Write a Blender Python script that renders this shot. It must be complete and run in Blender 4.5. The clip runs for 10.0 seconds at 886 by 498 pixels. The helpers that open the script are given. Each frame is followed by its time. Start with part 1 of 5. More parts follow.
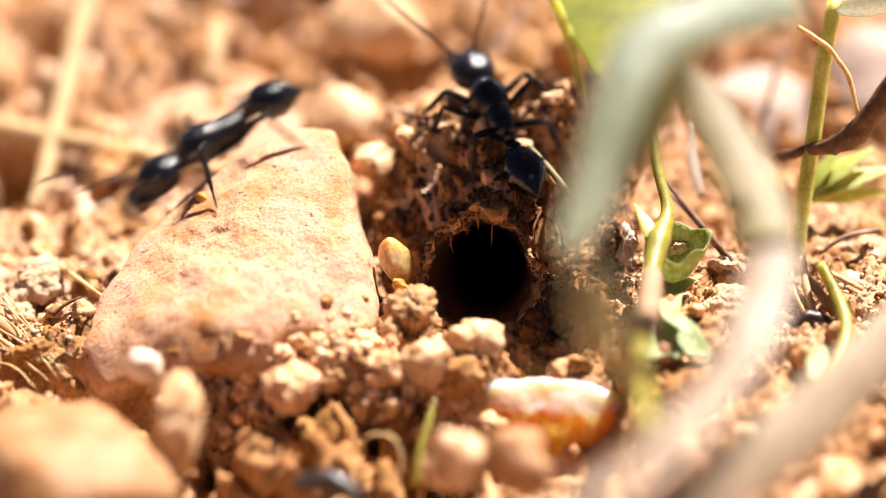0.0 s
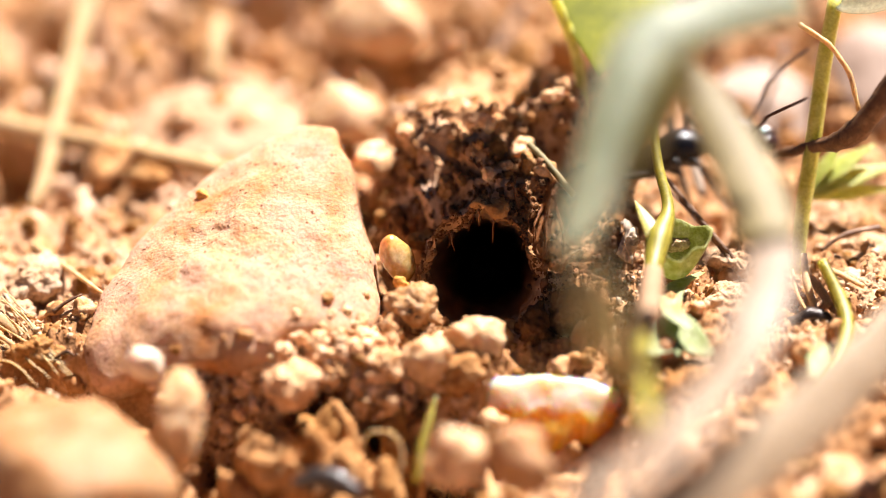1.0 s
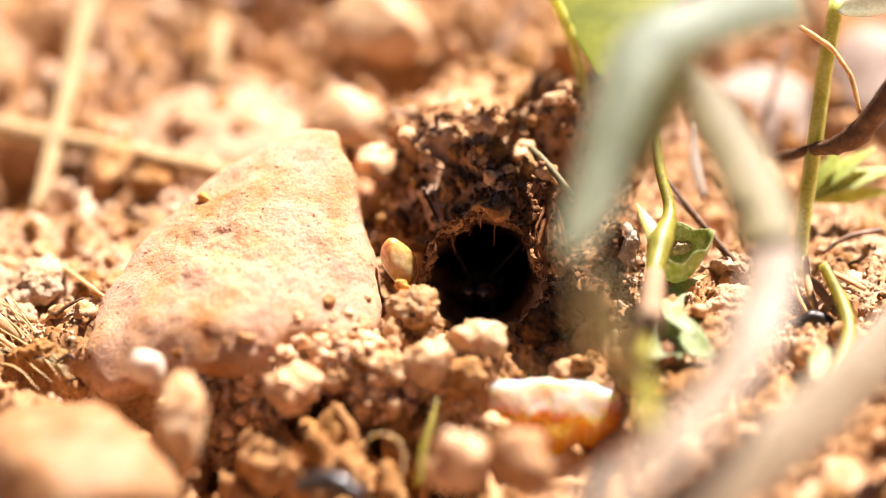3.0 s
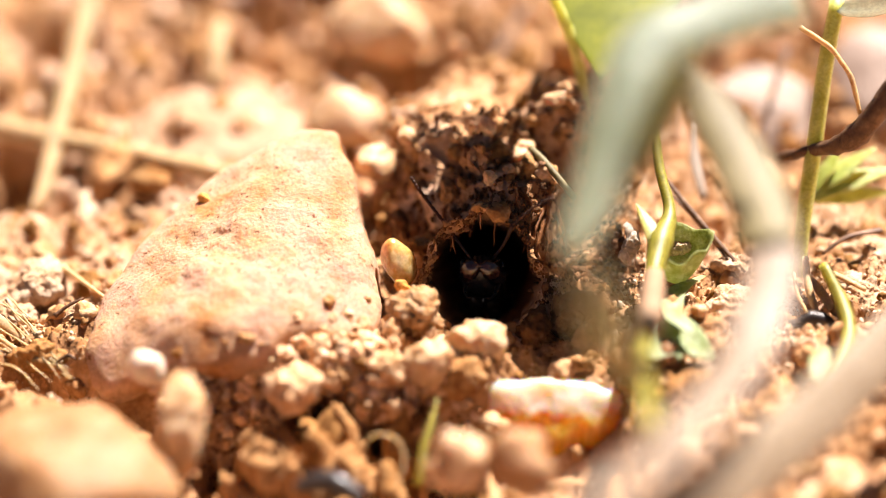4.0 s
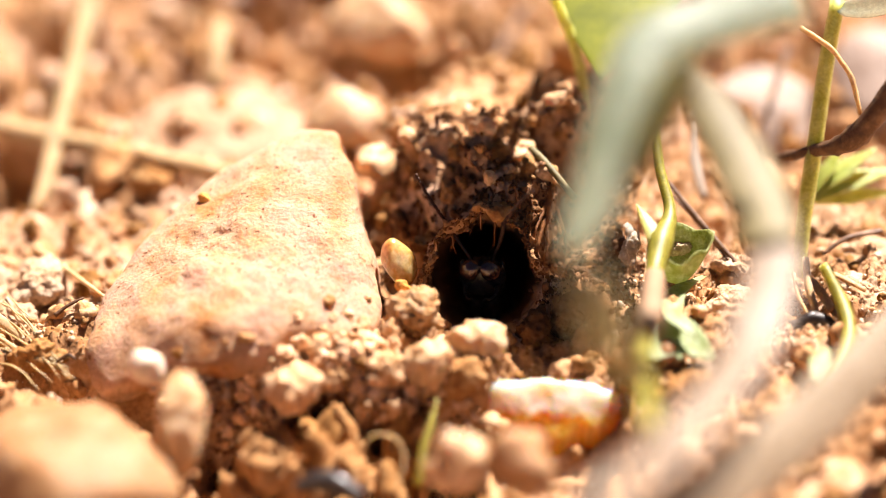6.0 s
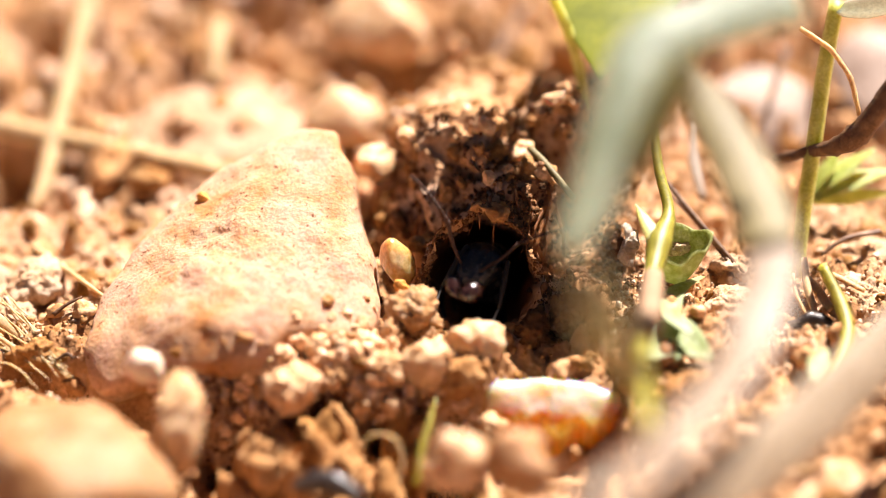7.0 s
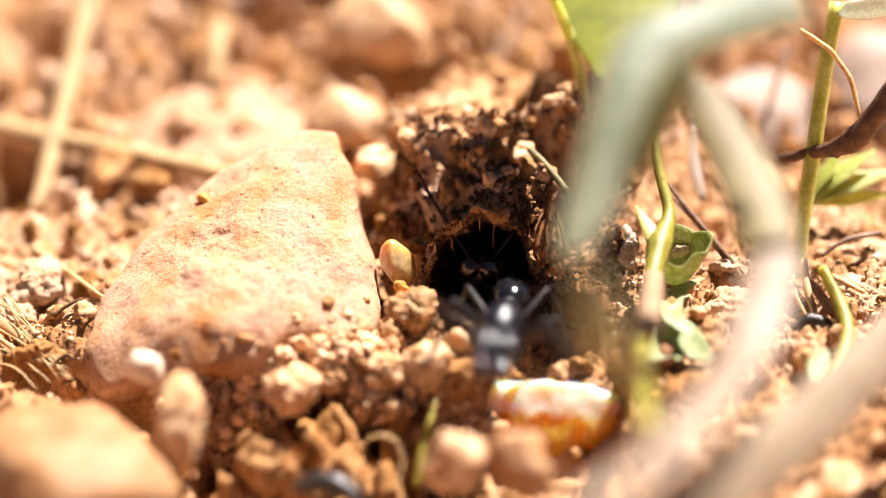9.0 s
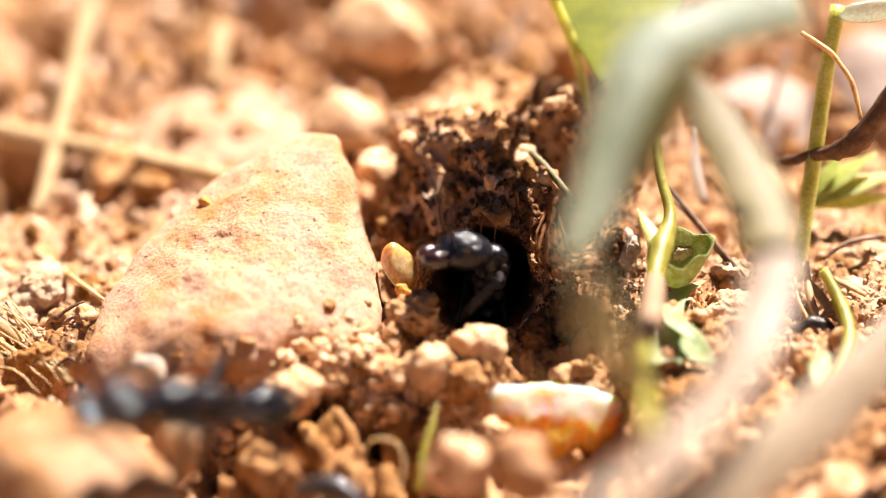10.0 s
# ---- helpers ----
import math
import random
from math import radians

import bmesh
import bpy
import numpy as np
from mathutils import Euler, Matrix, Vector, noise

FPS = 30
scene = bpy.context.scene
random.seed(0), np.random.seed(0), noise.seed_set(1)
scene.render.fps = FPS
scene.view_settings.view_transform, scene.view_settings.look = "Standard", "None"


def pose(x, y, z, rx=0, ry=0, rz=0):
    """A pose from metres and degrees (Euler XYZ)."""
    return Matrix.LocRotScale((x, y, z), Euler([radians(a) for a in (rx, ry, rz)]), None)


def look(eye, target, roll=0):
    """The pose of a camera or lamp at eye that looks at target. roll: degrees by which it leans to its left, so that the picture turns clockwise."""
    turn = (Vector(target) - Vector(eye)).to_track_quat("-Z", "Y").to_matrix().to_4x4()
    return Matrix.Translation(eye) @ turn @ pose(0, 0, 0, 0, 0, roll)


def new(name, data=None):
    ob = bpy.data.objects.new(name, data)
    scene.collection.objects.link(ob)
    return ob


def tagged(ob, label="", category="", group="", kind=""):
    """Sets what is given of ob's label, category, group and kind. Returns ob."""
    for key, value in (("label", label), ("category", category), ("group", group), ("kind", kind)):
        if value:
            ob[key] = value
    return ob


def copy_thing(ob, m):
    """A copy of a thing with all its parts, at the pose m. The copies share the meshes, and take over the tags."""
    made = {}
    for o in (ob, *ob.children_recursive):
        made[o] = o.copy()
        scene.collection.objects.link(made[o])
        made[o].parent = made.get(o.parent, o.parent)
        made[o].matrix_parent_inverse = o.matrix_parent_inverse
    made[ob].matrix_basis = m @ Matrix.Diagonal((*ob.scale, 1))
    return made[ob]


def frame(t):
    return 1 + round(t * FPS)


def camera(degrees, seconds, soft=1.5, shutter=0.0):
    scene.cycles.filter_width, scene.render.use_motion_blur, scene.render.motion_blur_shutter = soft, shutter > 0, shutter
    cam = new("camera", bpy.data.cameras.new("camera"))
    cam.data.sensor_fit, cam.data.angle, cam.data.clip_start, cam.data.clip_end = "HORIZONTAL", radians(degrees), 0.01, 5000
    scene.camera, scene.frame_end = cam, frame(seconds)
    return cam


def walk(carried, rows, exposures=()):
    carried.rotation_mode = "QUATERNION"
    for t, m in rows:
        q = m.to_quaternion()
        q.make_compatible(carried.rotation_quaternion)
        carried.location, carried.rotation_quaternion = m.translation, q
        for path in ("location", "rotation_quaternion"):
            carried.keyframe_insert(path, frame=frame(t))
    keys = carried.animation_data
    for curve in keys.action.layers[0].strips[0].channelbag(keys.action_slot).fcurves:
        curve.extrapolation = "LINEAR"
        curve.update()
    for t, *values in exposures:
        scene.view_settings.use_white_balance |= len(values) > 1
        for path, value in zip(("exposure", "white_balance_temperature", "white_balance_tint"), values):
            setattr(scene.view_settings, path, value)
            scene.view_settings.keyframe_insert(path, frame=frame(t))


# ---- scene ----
# A close view of an ants' nest entrance in dry, sunlit soil. Plans are written in millimetres; MM turns them into metres.
MM = 0.001

# ---- camera ----
cam = camera(28, 10.0, soft=0.7, shutter=0.5)
EYE = (0.00, -69.45, 39.78)
# a lens close to its subject: sharp at the nest's mouth, soft before and behind it
cam.data.dof.use_dof = True
cam.data.dof.focus_distance = 80.2 * MM
cam.data.dof.aperture_fstop = 12.5
cam.data.dof.aperture_blades = 0
# seconds, and the small sway of the held camera: turn, tilt, roll in degrees
SWAY = [
    (0.0, -0.0859, -0.0012, 0.0981), (0.5, -0.0503, -0.0327, 0.0775), (1.0, -0.0531, -0.086, 0.0651), (1.5, -0.0857, -0.0319, 0.1167),
    (2.0, -0.016, -0.016, 0.0766), (2.5, 0.0, 0.0, 0.0), (4.0, -0.0, 0.0282, -0.0003), (4.5, -0.0094, 0.0282, -0.0043),
    (5.0, -0.0305, 0.0352, 0.0163), (5.5, 0.0093, 0.033, 0.0055), (7.0, -0.0367, 0.0221, 0.1863), (7.5, -0.0112, 0.0263, 0.1423),
    (8.0, -0.0459, 0.12, 0.1488), (8.5, -0.0209, 0.0773, 0.1764), (9.0, -0.0323, 0.0664, 0.1932), (9.5, -0.0047, 0.1097, 0.1574),
    (10.0, 0.0198, 0.1627, 0.1495)]


def cam_pose(turn, tilt, roll):
    return pose(EYE[0] * MM, EYE[1] * MM, EYE[2] * MM, 62 + tilt, 0, turn) @ pose(0, 0, 0, 0, 0, roll)


walk(cam, [(t, cam_pose(a, b, c)) for t, a, b, c in SWAY], exposures=[(0.0, 1.80, 6500, 15), (10.0, 1.80, 6500, 15)])

# ---- light: a high sun behind the nest and to one side, clear sky ----
SUN = Vector((0.27, 0.42, 0.87)).normalized()
world = bpy.data.worlds.new("sky")
scene.world = world
world.use_nodes = True
wn = world.node_tree
sky = wn.nodes.new("ShaderNodeTexSky")
sky.sky_type = "NISHITA"
sky.sun_disc = False
sky.altitude, sky.air_density, sky.dust_density, sky.ozone_density = 2500, 0.3, 0.6, 0.3
sky.sun_elevation = math.asin(SUN.z)
sky.sun_rotation = math.atan2(SUN.x, SUN.y)
wn.links.new(sky.outputs[0], wn.nodes["Background"].inputs[0])
wn.nodes["Background"].inputs[1].default_value = 0.030
lamp = bpy.data.lights.new("sun", "SUN")
lamp.energy, lamp.angle, lamp.color = 5.0, radians(0.6), (1.0, 0.935, 0.855)
sun = new("sun", lamp)
sun.matrix_world = look(SUN, (0, 0, 0))


# ---- numeric noise ----
def hash3(i):
    n = i[:, 0] * 374761393 + i[:, 1] * 668265263 + i[:, 2] * 1274126177
    n = (n ^ (n >> 13)) * 1274126177 & 0x7FFFFFFF
    n = (n ^ (n >> 16)) & 0xFFFF
    return n / 32767.5 - 1.0


def value_noise(p):
    """Smooth noise from -1 to 1 at the points p (n x 3)."""
    i = np.floor(p).astype(np.int64)
    f = p - i
    u = f * f * (3 - 2 * f)
    total = np.zeros(len(p))
    for a in (0, 1):
        for b in (0, 1):
            for c in (0, 1):
                w = (u[:, 0] if a else 1 - u[:, 0]) * (u[:, 1] if b else 1 - u[:, 1]) * (u[:, 2] if c else 1 - u[:, 2])
                total += w * hash3(i + np.array((a, b, c)))
    return total


def fbm(p, octaves=4, gain=0.5):
    total, amp, q = np.zeros(len(p)), 1.0, np.array(p, float)
    for k in range(octaves):
        total += amp * value_noise(q + 17.3 * k)
        q, amp = q * 2.03, amp * gain
    return total


def smooth(a, b, x):
    t = np.clip((np.asarray(x, float) - a) / (b - a), 0, 1)
    return t * t * (3 - 2 * t)


# ---- materials ----
def mat(name, cols, size=1.0, rough=0.8, bump=0.3, fine=0.12, speck=None, vary=0.0, island=False, through_light=0.0, coat=0.0, sss=0.0, deep=(0.8, 0.4, 0.16), spec=0.4, stretch=(1, 1, 1), cap=None):
    """A surface with broad colour patches (size in mm), fine grain, specks and relief."""
    m = bpy.data.materials.new(name)
    m.use_nodes = True
    nt = m.node_tree
    n, k = nt.nodes, nt.links
    bsdf = n["Principled BSDF"]
    co = n.new("ShaderNodeTexCoord")
    mp = n.new("ShaderNodeMapping")
    mp.inputs["Scale"].default_value = stretch
    k.new(co.outputs["Object"], mp.inputs[0])
    big = n.new("ShaderNodeTexNoise")
    big.inputs["Scale"].default_value = 1 / (size * MM)
    big.inputs["Detail"].default_value = 5
    big.inputs["Roughness"].default_value = 0.62
    k.new(mp.outputs[0], big.inputs[0])
    ramp = n.new("ShaderNodeValToRGB")
    el = ramp.color_ramp.elements
    while len(el) < len(cols):
        el.new(0.5)
    for j, c in enumerate(cols):
        el[j].position = 0.32 + 0.36 * j / max(1, len(cols) - 1)
        el[j].color = (*c, 1)
    k.new(big.outputs[0], ramp.inputs[0])
    small = n.new("ShaderNodeTexNoise")
    small.inputs["Scale"].default_value = 1 / (fine * MM)
    small.inputs["Detail"].default_value = 4
    k.new(mp.outputs[0], small.inputs[0])
    tone = n.new("ShaderNodeMapRange")
    for j, v in enumerate((0.3, 0.7, 0.78, 1.18)):
        tone.inputs[1 + j].default_value = v
    k.new(small.outputs[0], tone.inputs[0])
    mul = n.new("ShaderNodeMix")
    mul.data_type, mul.blend_type = "RGBA", "MULTIPLY"
    mul.inputs[0].default_value = 1
    k.new(ramp.outputs[0], mul.inputs[6])
    k.new(tone.outputs[0], mul.inputs[7])
    colour = mul.outputs[2]
    if speck:
        sn = n.new("ShaderNodeTexNoise")
        sn.inputs["Scale"].default_value = 1 / (speck[1] * MM)
        sn.inputs["Detail"].default_value = 3
        k.new(mp.outputs[0], sn.inputs[0])
        cut = n.new("ShaderNodeMapRange")
        cut.inputs[1].default_value, cut.inputs[2].default_value = speck[2], speck[2] + 0.07
        k.new(sn.outputs[0], cut.inputs[0])
        mx = n.new("ShaderNodeMix")
        mx.data_type = "RGBA"
        k.new(cut.outputs[0], mx.inputs[0])
        k.new(colour, mx.inputs[6])
        mx.inputs[7].default_value = (*speck[0], 1)
        colour = mx.outputs[2]
    if cap:
        # a top of another colour: height in mm, how far it fades, colour
        sep = n.new("ShaderNodeSeparateXYZ")
        k.new(co.outputs["Object"], sep.inputs[0])
        wob = n.new("ShaderNodeMath")
        wob.operation = "MULTIPLY_ADD"
        wob.inputs[1].default_value = 2.4 * cap[1] * MM
        k.new(big.outputs[0], wob.inputs[0])
        k.new(sep.outputs[2], wob.inputs[2])
        edge = n.new("ShaderNodeMapRange")
        edge.inputs[1].default_value, edge.inputs[2].default_value = (cap[0] + 0.7 * cap[1]) * MM, (cap[0] + 1.7 * cap[1]) * MM
        k.new(wob.outputs[0], edge.inputs[0])
        mc = n.new("ShaderNodeMix")
        mc.data_type = "RGBA"
        k.new(edge.outputs[0], mc.inputs[0])
        k.new(colour, mc.inputs[6])
        mc.inputs[7].default_value = (*cap[2], 1)
        colour = mc.outputs[2]
    if vary:
        src = n.new("ShaderNodeNewGeometry") if island else n.new("ShaderNodeObjectInfo")
        hs = n.new("ShaderNodeHueSaturation")
        vr = n.new("ShaderNodeMapRange")
        vr.inputs[3].default_value, vr.inputs[4].default_value = 1 - vary, 1 + vary
        k.new(src.outputs["Random Per Island" if island else "Random"], vr.inputs[0])
        k.new(vr.outputs[0], hs.inputs["Value"])
        sr = n.new("ShaderNodeMath")
        sr.operation = "MULTIPLY_ADD"
        sr.inputs[1].default_value, sr.inputs[2].default_value = -0.5 * vary, 1 + 0.25 * vary
        k.new(src.outputs["Random Per Island" if island else "Random"], sr.inputs[0])
        k.new(sr.outputs[0], hs.inputs["Saturation"])
        k.new(colour, hs.inputs["Color"])
        colour = hs.outputs[0]
    k.new(colour, bsdf.inputs["Base Color"])
    bsdf.inputs["Roughness"].default_value = rough
    bsdf.inputs["Specular IOR Level"].default_value = spec
    bsdf.inputs["Coat Weight"].default_value = coat
    bsdf.inputs["Coat Roughness"].default_value = 0.15
    if sss:
        bsdf.inputs["Subsurface Weight"].default_value = sss
        bsdf.inputs["Subsurface Radius"].default_value = deep
        bsdf.inputs["Subsurface Scale"].default_value = MM
    if bump:
        bp = n.new("ShaderNodeBump")
        bp.inputs["Strength"].default_value = bump
        bp.inputs["Distance"].default_value = fine * MM * 0.6
        k.new(small.outputs[0], bp.inputs["Height"])
        k.new(bp.outputs[0], bsdf.inputs["Normal"])
    if through_light:
        tr = n.new("ShaderNodeBsdfTranslucent")
        k.new(colour, tr.inputs[0])
        ms = n.new("ShaderNodeMixShader")
        ms.inputs[0].default_value = through_light
        k.new(bsdf.outputs[0], ms.inputs[1])
        k.new(tr.outputs[0], ms.inputs[2])
        k.new(ms.outputs[0], n["Material Output"].inputs[0])
    return m


SOIL = mat("dry_soil", [(0.20, 0.08, 0.02), (0.44, 0.23, 0.1), (0.62, 0.415, 0.28)], 3.0, 0.95, 0.9, 0.22, vary=0.0)
CRUMB = mat("soil_crumb", [(0.22, 0.082, 0.018), (0.39, 0.195, 0.066), (0.55, 0.34, 0.175)], 0.9, 0.92, 0.8, 0.14, vary=0.42, island=True)
LOOSE_PALE = mat("pale_crumb", [(0.44, 0.28, 0.15), (0.58, 0.42, 0.27), (0.68, 0.55, 0.41)], 0.6, 0.92, 0.9, 0.12, vary=0.25, island=True)
# paler copy of soil_crumb: the brightness of sunlit soil is in its colour
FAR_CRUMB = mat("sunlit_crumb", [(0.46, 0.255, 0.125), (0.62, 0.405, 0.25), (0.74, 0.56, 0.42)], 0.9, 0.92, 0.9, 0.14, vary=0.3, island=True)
LOOSE = mat("loose_crumb", [(0.42, 0.192, 0.07), (0.60, 0.342, 0.165), (0.72, 0.495, 0.32)], 0.5, 0.92, 0.9, 0.11, vary=0.35)
CLOD = mat("soil_clod", [(0.20, 0.075, 0.015), (0.35, 0.165, 0.05), (0.46, 0.26, 0.11)], 0.8, 0.95, 1.0, 0.16, vary=0.2)
# soil_clod again, darker and redder: the bank's shade is put into the colour
DARK_CLOD = mat("shade_dark_clod", [(0.055, 0.018, 0.003), (0.11, 0.041, 0.008), (0.18, 0.078, 0.02)], 0.8, 0.9, 1.0, 0.16, vary=0.2)
ROCK = mat("cream_rock", [(0.42, 0.172, 0.056), (0.455, 0.234, 0.114), (0.49, 0.284, 0.166), (0.47, 0.268, 0.178), (0.40, 0.182, 0.09)], 2.8, 0.75, 0.6, 0.16, speck=((0.17, 0.06, 0.025), 0.26, 0.628), sss=0.3, deep=(1.2, 0.6, 0.25), spec=0.25)
PEBBLE = mat("tan_pebble", [(0.28, 0.125, 0.045), (0.36, 0.185, 0.08), (0.43, 0.26, 0.14)], 1.6, 0.6, 0.5, 0.18, vary=0.2, sss=0.35, deep=(1.0, 0.6, 0.3))
PALE = mat("pale_pebble", [(0.46, 0.25, 0.11), (0.56, 0.35, 0.185), (0.63, 0.45, 0.29)], 1.4, 0.55, 0.5, 0.18, vary=0.08, sss=0.35, deep=(1.0, 0.6, 0.3))
PINK = mat("pinkish_stone", [(0.25, 0.165, 0.12), (0.31, 0.22, 0.17), (0.36, 0.27, 0.215)], 2.5, 0.7, 0.4, 0.2, vary=0.05)
QUARTZ = mat("orange_quartz", [(0.62, 0.19, 0.008), (0.78, 0.32, 0.022), (0.80, 0.46, 0.12)], 0.9, 0.35, 0.5, 0.2, vary=0.05, sss=1.0, deep=(4.0, 1.6, 0.15), coat=0.2, stretch=(1.3, 1.3, 0.16), cap=(1.45, 0.4, (0.70, 0.57, 0.45)), through_light=0.2)
TAN_CRUST = mat("tan_soil_crust", [(0.34, 0.18, 0.095), (0.42, 0.24, 0.14), (0.47, 0.30, 0.195)], 2.4, 0.9, 0.5, 0.2)
PALE_CRUST = mat("pale_soil_crust", [(0.36, 0.19, 0.085), (0.50, 0.32, 0.19), (0.60, 0.44, 0.31)], 1.1, 0.95, 1.0, 0.13, speck=((0.20, 0.09, 0.03), 0.22, 0.66), vary=0.1)
# a darker copy of soil_crumb whose colour carries shade, for burrow and cut
SHADE_CRUMB = mat("shade_dark_crumb", [(0.065, 0.02, 0.003), (0.13, 0.048, 0.009), (0.22, 0.098, 0.027)], 0.9, 0.85, 0.8, 0.14, vary=0.45, island=True)
WHITE = mat("white_pebble", [(0.55, 0.40, 0.27), (0.68, 0.55, 0.42), (0.75, 0.66, 0.55)], 1.2, 0.45, 0.3, 0.15, sss=0.3)
PALE_GREEN = mat("pale_green_leaf", [(0.34, 0.42, 0.14), (0.48, 0.56, 0.28), (0.60, 0.65, 0.45)], 0.7, 0.5, 0.4, 0.1, through_light=0.5)
LOBED = mat("light_green_leaf", [(0.22, 0.27, 0.04), (0.30, 0.36, 0.07), (0.38, 0.44, 0.13)], 0.8, 0.5, 0.4, 0.1, sss=0.6, deep=(0.8, 0.8, 0.4))
CUP = mat("dull_green_leaf", [(0.28, 0.30, 0.07), (0.42, 0.44, 0.17), (0.56, 0.57, 0.33)], 0.5, 0.5, 0.6, 0.1, through_light=0.5)
ROOTLET = mat("orange_brown_rootlet", [(0.10, 0.03, 0.005), (0.19, 0.065, 0.012), (0.28, 0.11, 0.025)], 0.5, 0.7, 0.6, 0.1, vary=0.3)
ORANGE = mat("orange_crumb", [(0.48, 0.17, 0.02), (0.60, 0.26, 0.04), (0.68, 0.38, 0.10)], 0.5, 0.7, 0.6, 0.12)
AMBER = mat("amber_grain", [(0.40, 0.20, 0.04), (0.48, 0.30, 0.10), (0.54, 0.42, 0.25)], 1.5, 0.22, 0.2, 0.2, coat=0.6, sss=0.85, deep=(1.3, 0.85, 0.4))
STRAW = mat("dry_straw", [(0.33, 0.20, 0.085), (0.42, 0.28, 0.135), (0.49, 0.35, 0.19)], 1.0, 0.7, 0.4, 0.1, vary=0.1, sss=0.6, deep=(0.6, 0.45, 0.25))
BEIGE = mat("beige_dry_grass", [(0.16, 0.112, 0.066), (0.205, 0.15, 0.094), (0.25, 0.19, 0.125)], 2.2, 0.65, 0.4, 0.12, sss=0.3, deep=(0.8, 0.7, 0.5))
BLEACHED = mat("bleached_stalk", [(0.20, 0.138, 0.088), (0.26, 0.195, 0.14), (0.31, 0.25, 0.195)], 2.6, 0.6, 0.3, 0.12, sss=0.4, deep=(0.8, 0.8, 0.8))
SHEATH = mat("olive_dry_sheath", [(0.12, 0.088, 0.026), (0.155, 0.12, 0.042), (0.20, 0.155, 0.068)], 2.0, 0.6, 0.3, 0.12, sss=0.3, deep=(0.6, 0.6, 0.5))
SHEATH_PINK = mat("pinkish_dry_sheath", [(0.22, 0.125, 0.065), (0.29, 0.175, 0.10), (0.35, 0.23, 0.14)], 1.2, 0.6, 0.3, 0.12)
TWIG = mat("brown_twig", [(0.06, 0.025, 0.01), (0.13, 0.06, 0.025), (0.22, 0.12, 0.06)], 0.6, 0.6, 0.7, 0.1, vary=0.2)
LEAF = mat("fresh_leaf", [(0.145, 0.165, 0.003), (0.19, 0.21, 0.005), (0.235, 0.25, 0.009)], 1.6, 0.55, 0.3, 0.12, through_light=0.4, spec=0.2)
GREY_LEAF = mat("grey_green_leaf", [(0.09, 0.125, 0.075), (0.125, 0.165, 0.105), (0.17, 0.205, 0.145)], 2.2, 0.5, 0.3, 0.15, sss=0.8, deep=(1.5, 1.5, 1.3))
OLIVE = mat("olive_leaf_fold", [(0.045, 0.045, 0.006), (0.07, 0.068, 0.010), (0.10, 0.095, 0.02)], 1.5, 0.5, 0.3, 0.12, sss=0.4, deep=(0.6, 0.6, 0.3))
PALE_STEM = mat("pale_stem", [(0.36, 0.36, 0.07), (0.46, 0.45, 0.12), (0.54, 0.53, 0.20)], 0.8, 0.45, 0.3, 0.1, sss=0.95, deep=(1.2, 1.2, 0.6))
WITHERED = mat("withered_leaf", [(0.24, 0.18, 0.12), (0.34, 0.27, 0.2), (0.42, 0.36, 0.28)], 1.4, 0.7, 0.4, 0.12, sss=0.7, deep=(0.6, 0.5, 0.4))
STEM = mat("green_stem", [(0.18, 0.16, 0.018), (0.25, 0.22, 0.03), (0.32, 0.28, 0.05)], 0.9, 0.45, 0.3, 0.1, vary=0.12, sss=0.95, deep=(1.0, 1.0, 0.4))
HUSK = mat("dark_husk", [(0.012, 0.008, 0.008), (0.03, 0.02, 0.016), (0.06, 0.04, 0.03)], 0.5, 0.35, 0.5, 0.1, coat=0.3)
SHELL = mat("black_ant_shell", [(0.004, 0.004, 0.006), (0.007, 0.007, 0.010), (0.012, 0.011, 0.014)], 0.4, 0.2, 0.7, 0.1, spec=0.4)
LIMB = mat("dark_ant_limb", [(0.006, 0.005, 0.004), (0.012, 0.008, 0.007), (0.022, 0.013, 0.010)], 0.4, 0.5, 0.6, 0.06, spec=0.25)
FEELER = mat("red_brown_feeler", [(0.02, 0.008, 0.004), (0.042, 0.015, 0.007), (0.08, 0.028, 0.012)], 0.5, 0.55, 0.5, 0.05, spec=0.25)
GASTER = mat("glossy_black_abdomen", [(0.004, 0.004, 0.005), (0.007, 0.007, 0.009), (0.012, 0.010, 0.012)], 0.5, 0.13, 0.15, 0.06, spec=0.5)
JAW = mat("dark_red_jaw", [(0.010, 0.004, 0.003), (0.026, 0.009, 0.007), (0.05, 0.018, 0.012)], 0.3, 0.14, 0.4, 0.09, spec=0.5, coat=0.5)
EYE_GLOSS = mat("ant_eye", [(0.01, 0.01, 0.012), (0.02, 0.02, 0.022)], 0.2, 0.12, 0.0, 0.1, coat=0.6)


# ---- mesh helpers: all work in millimetres ----
def mesh_of(name, verts, faces, material, flat=False):
    me = bpy.data.meshes.new(name)
    me.from_pydata([tuple(float(c) * MM for c in v) for v in verts], [], [tuple(int(i) for i in f) for f in faces])
    me.materials.append(material)
    if not flat:
        me.shade_smooth()
    me.update()
    return me


def part(name, data, material, parent=None, label="", at=(0, 0, 0)):
    """One mesh object from (verts, faces) in mm, under a thing or part."""
    me = data if isinstance(data, bpy.types.Mesh) else mesh_of(name, data[0], data[1], material)
    ob = new(name, me)
    ob.location = Vector(at) * MM
    if parent is not None:
        ob.parent = parent
    if label:
        ob["label"] = label
    return ob


def thing(name, at=(0, 0, 0)):
    ob = new(name)
    ob.empty_display_size = MM
    ob.location = Vector(at) * MM
    return ob


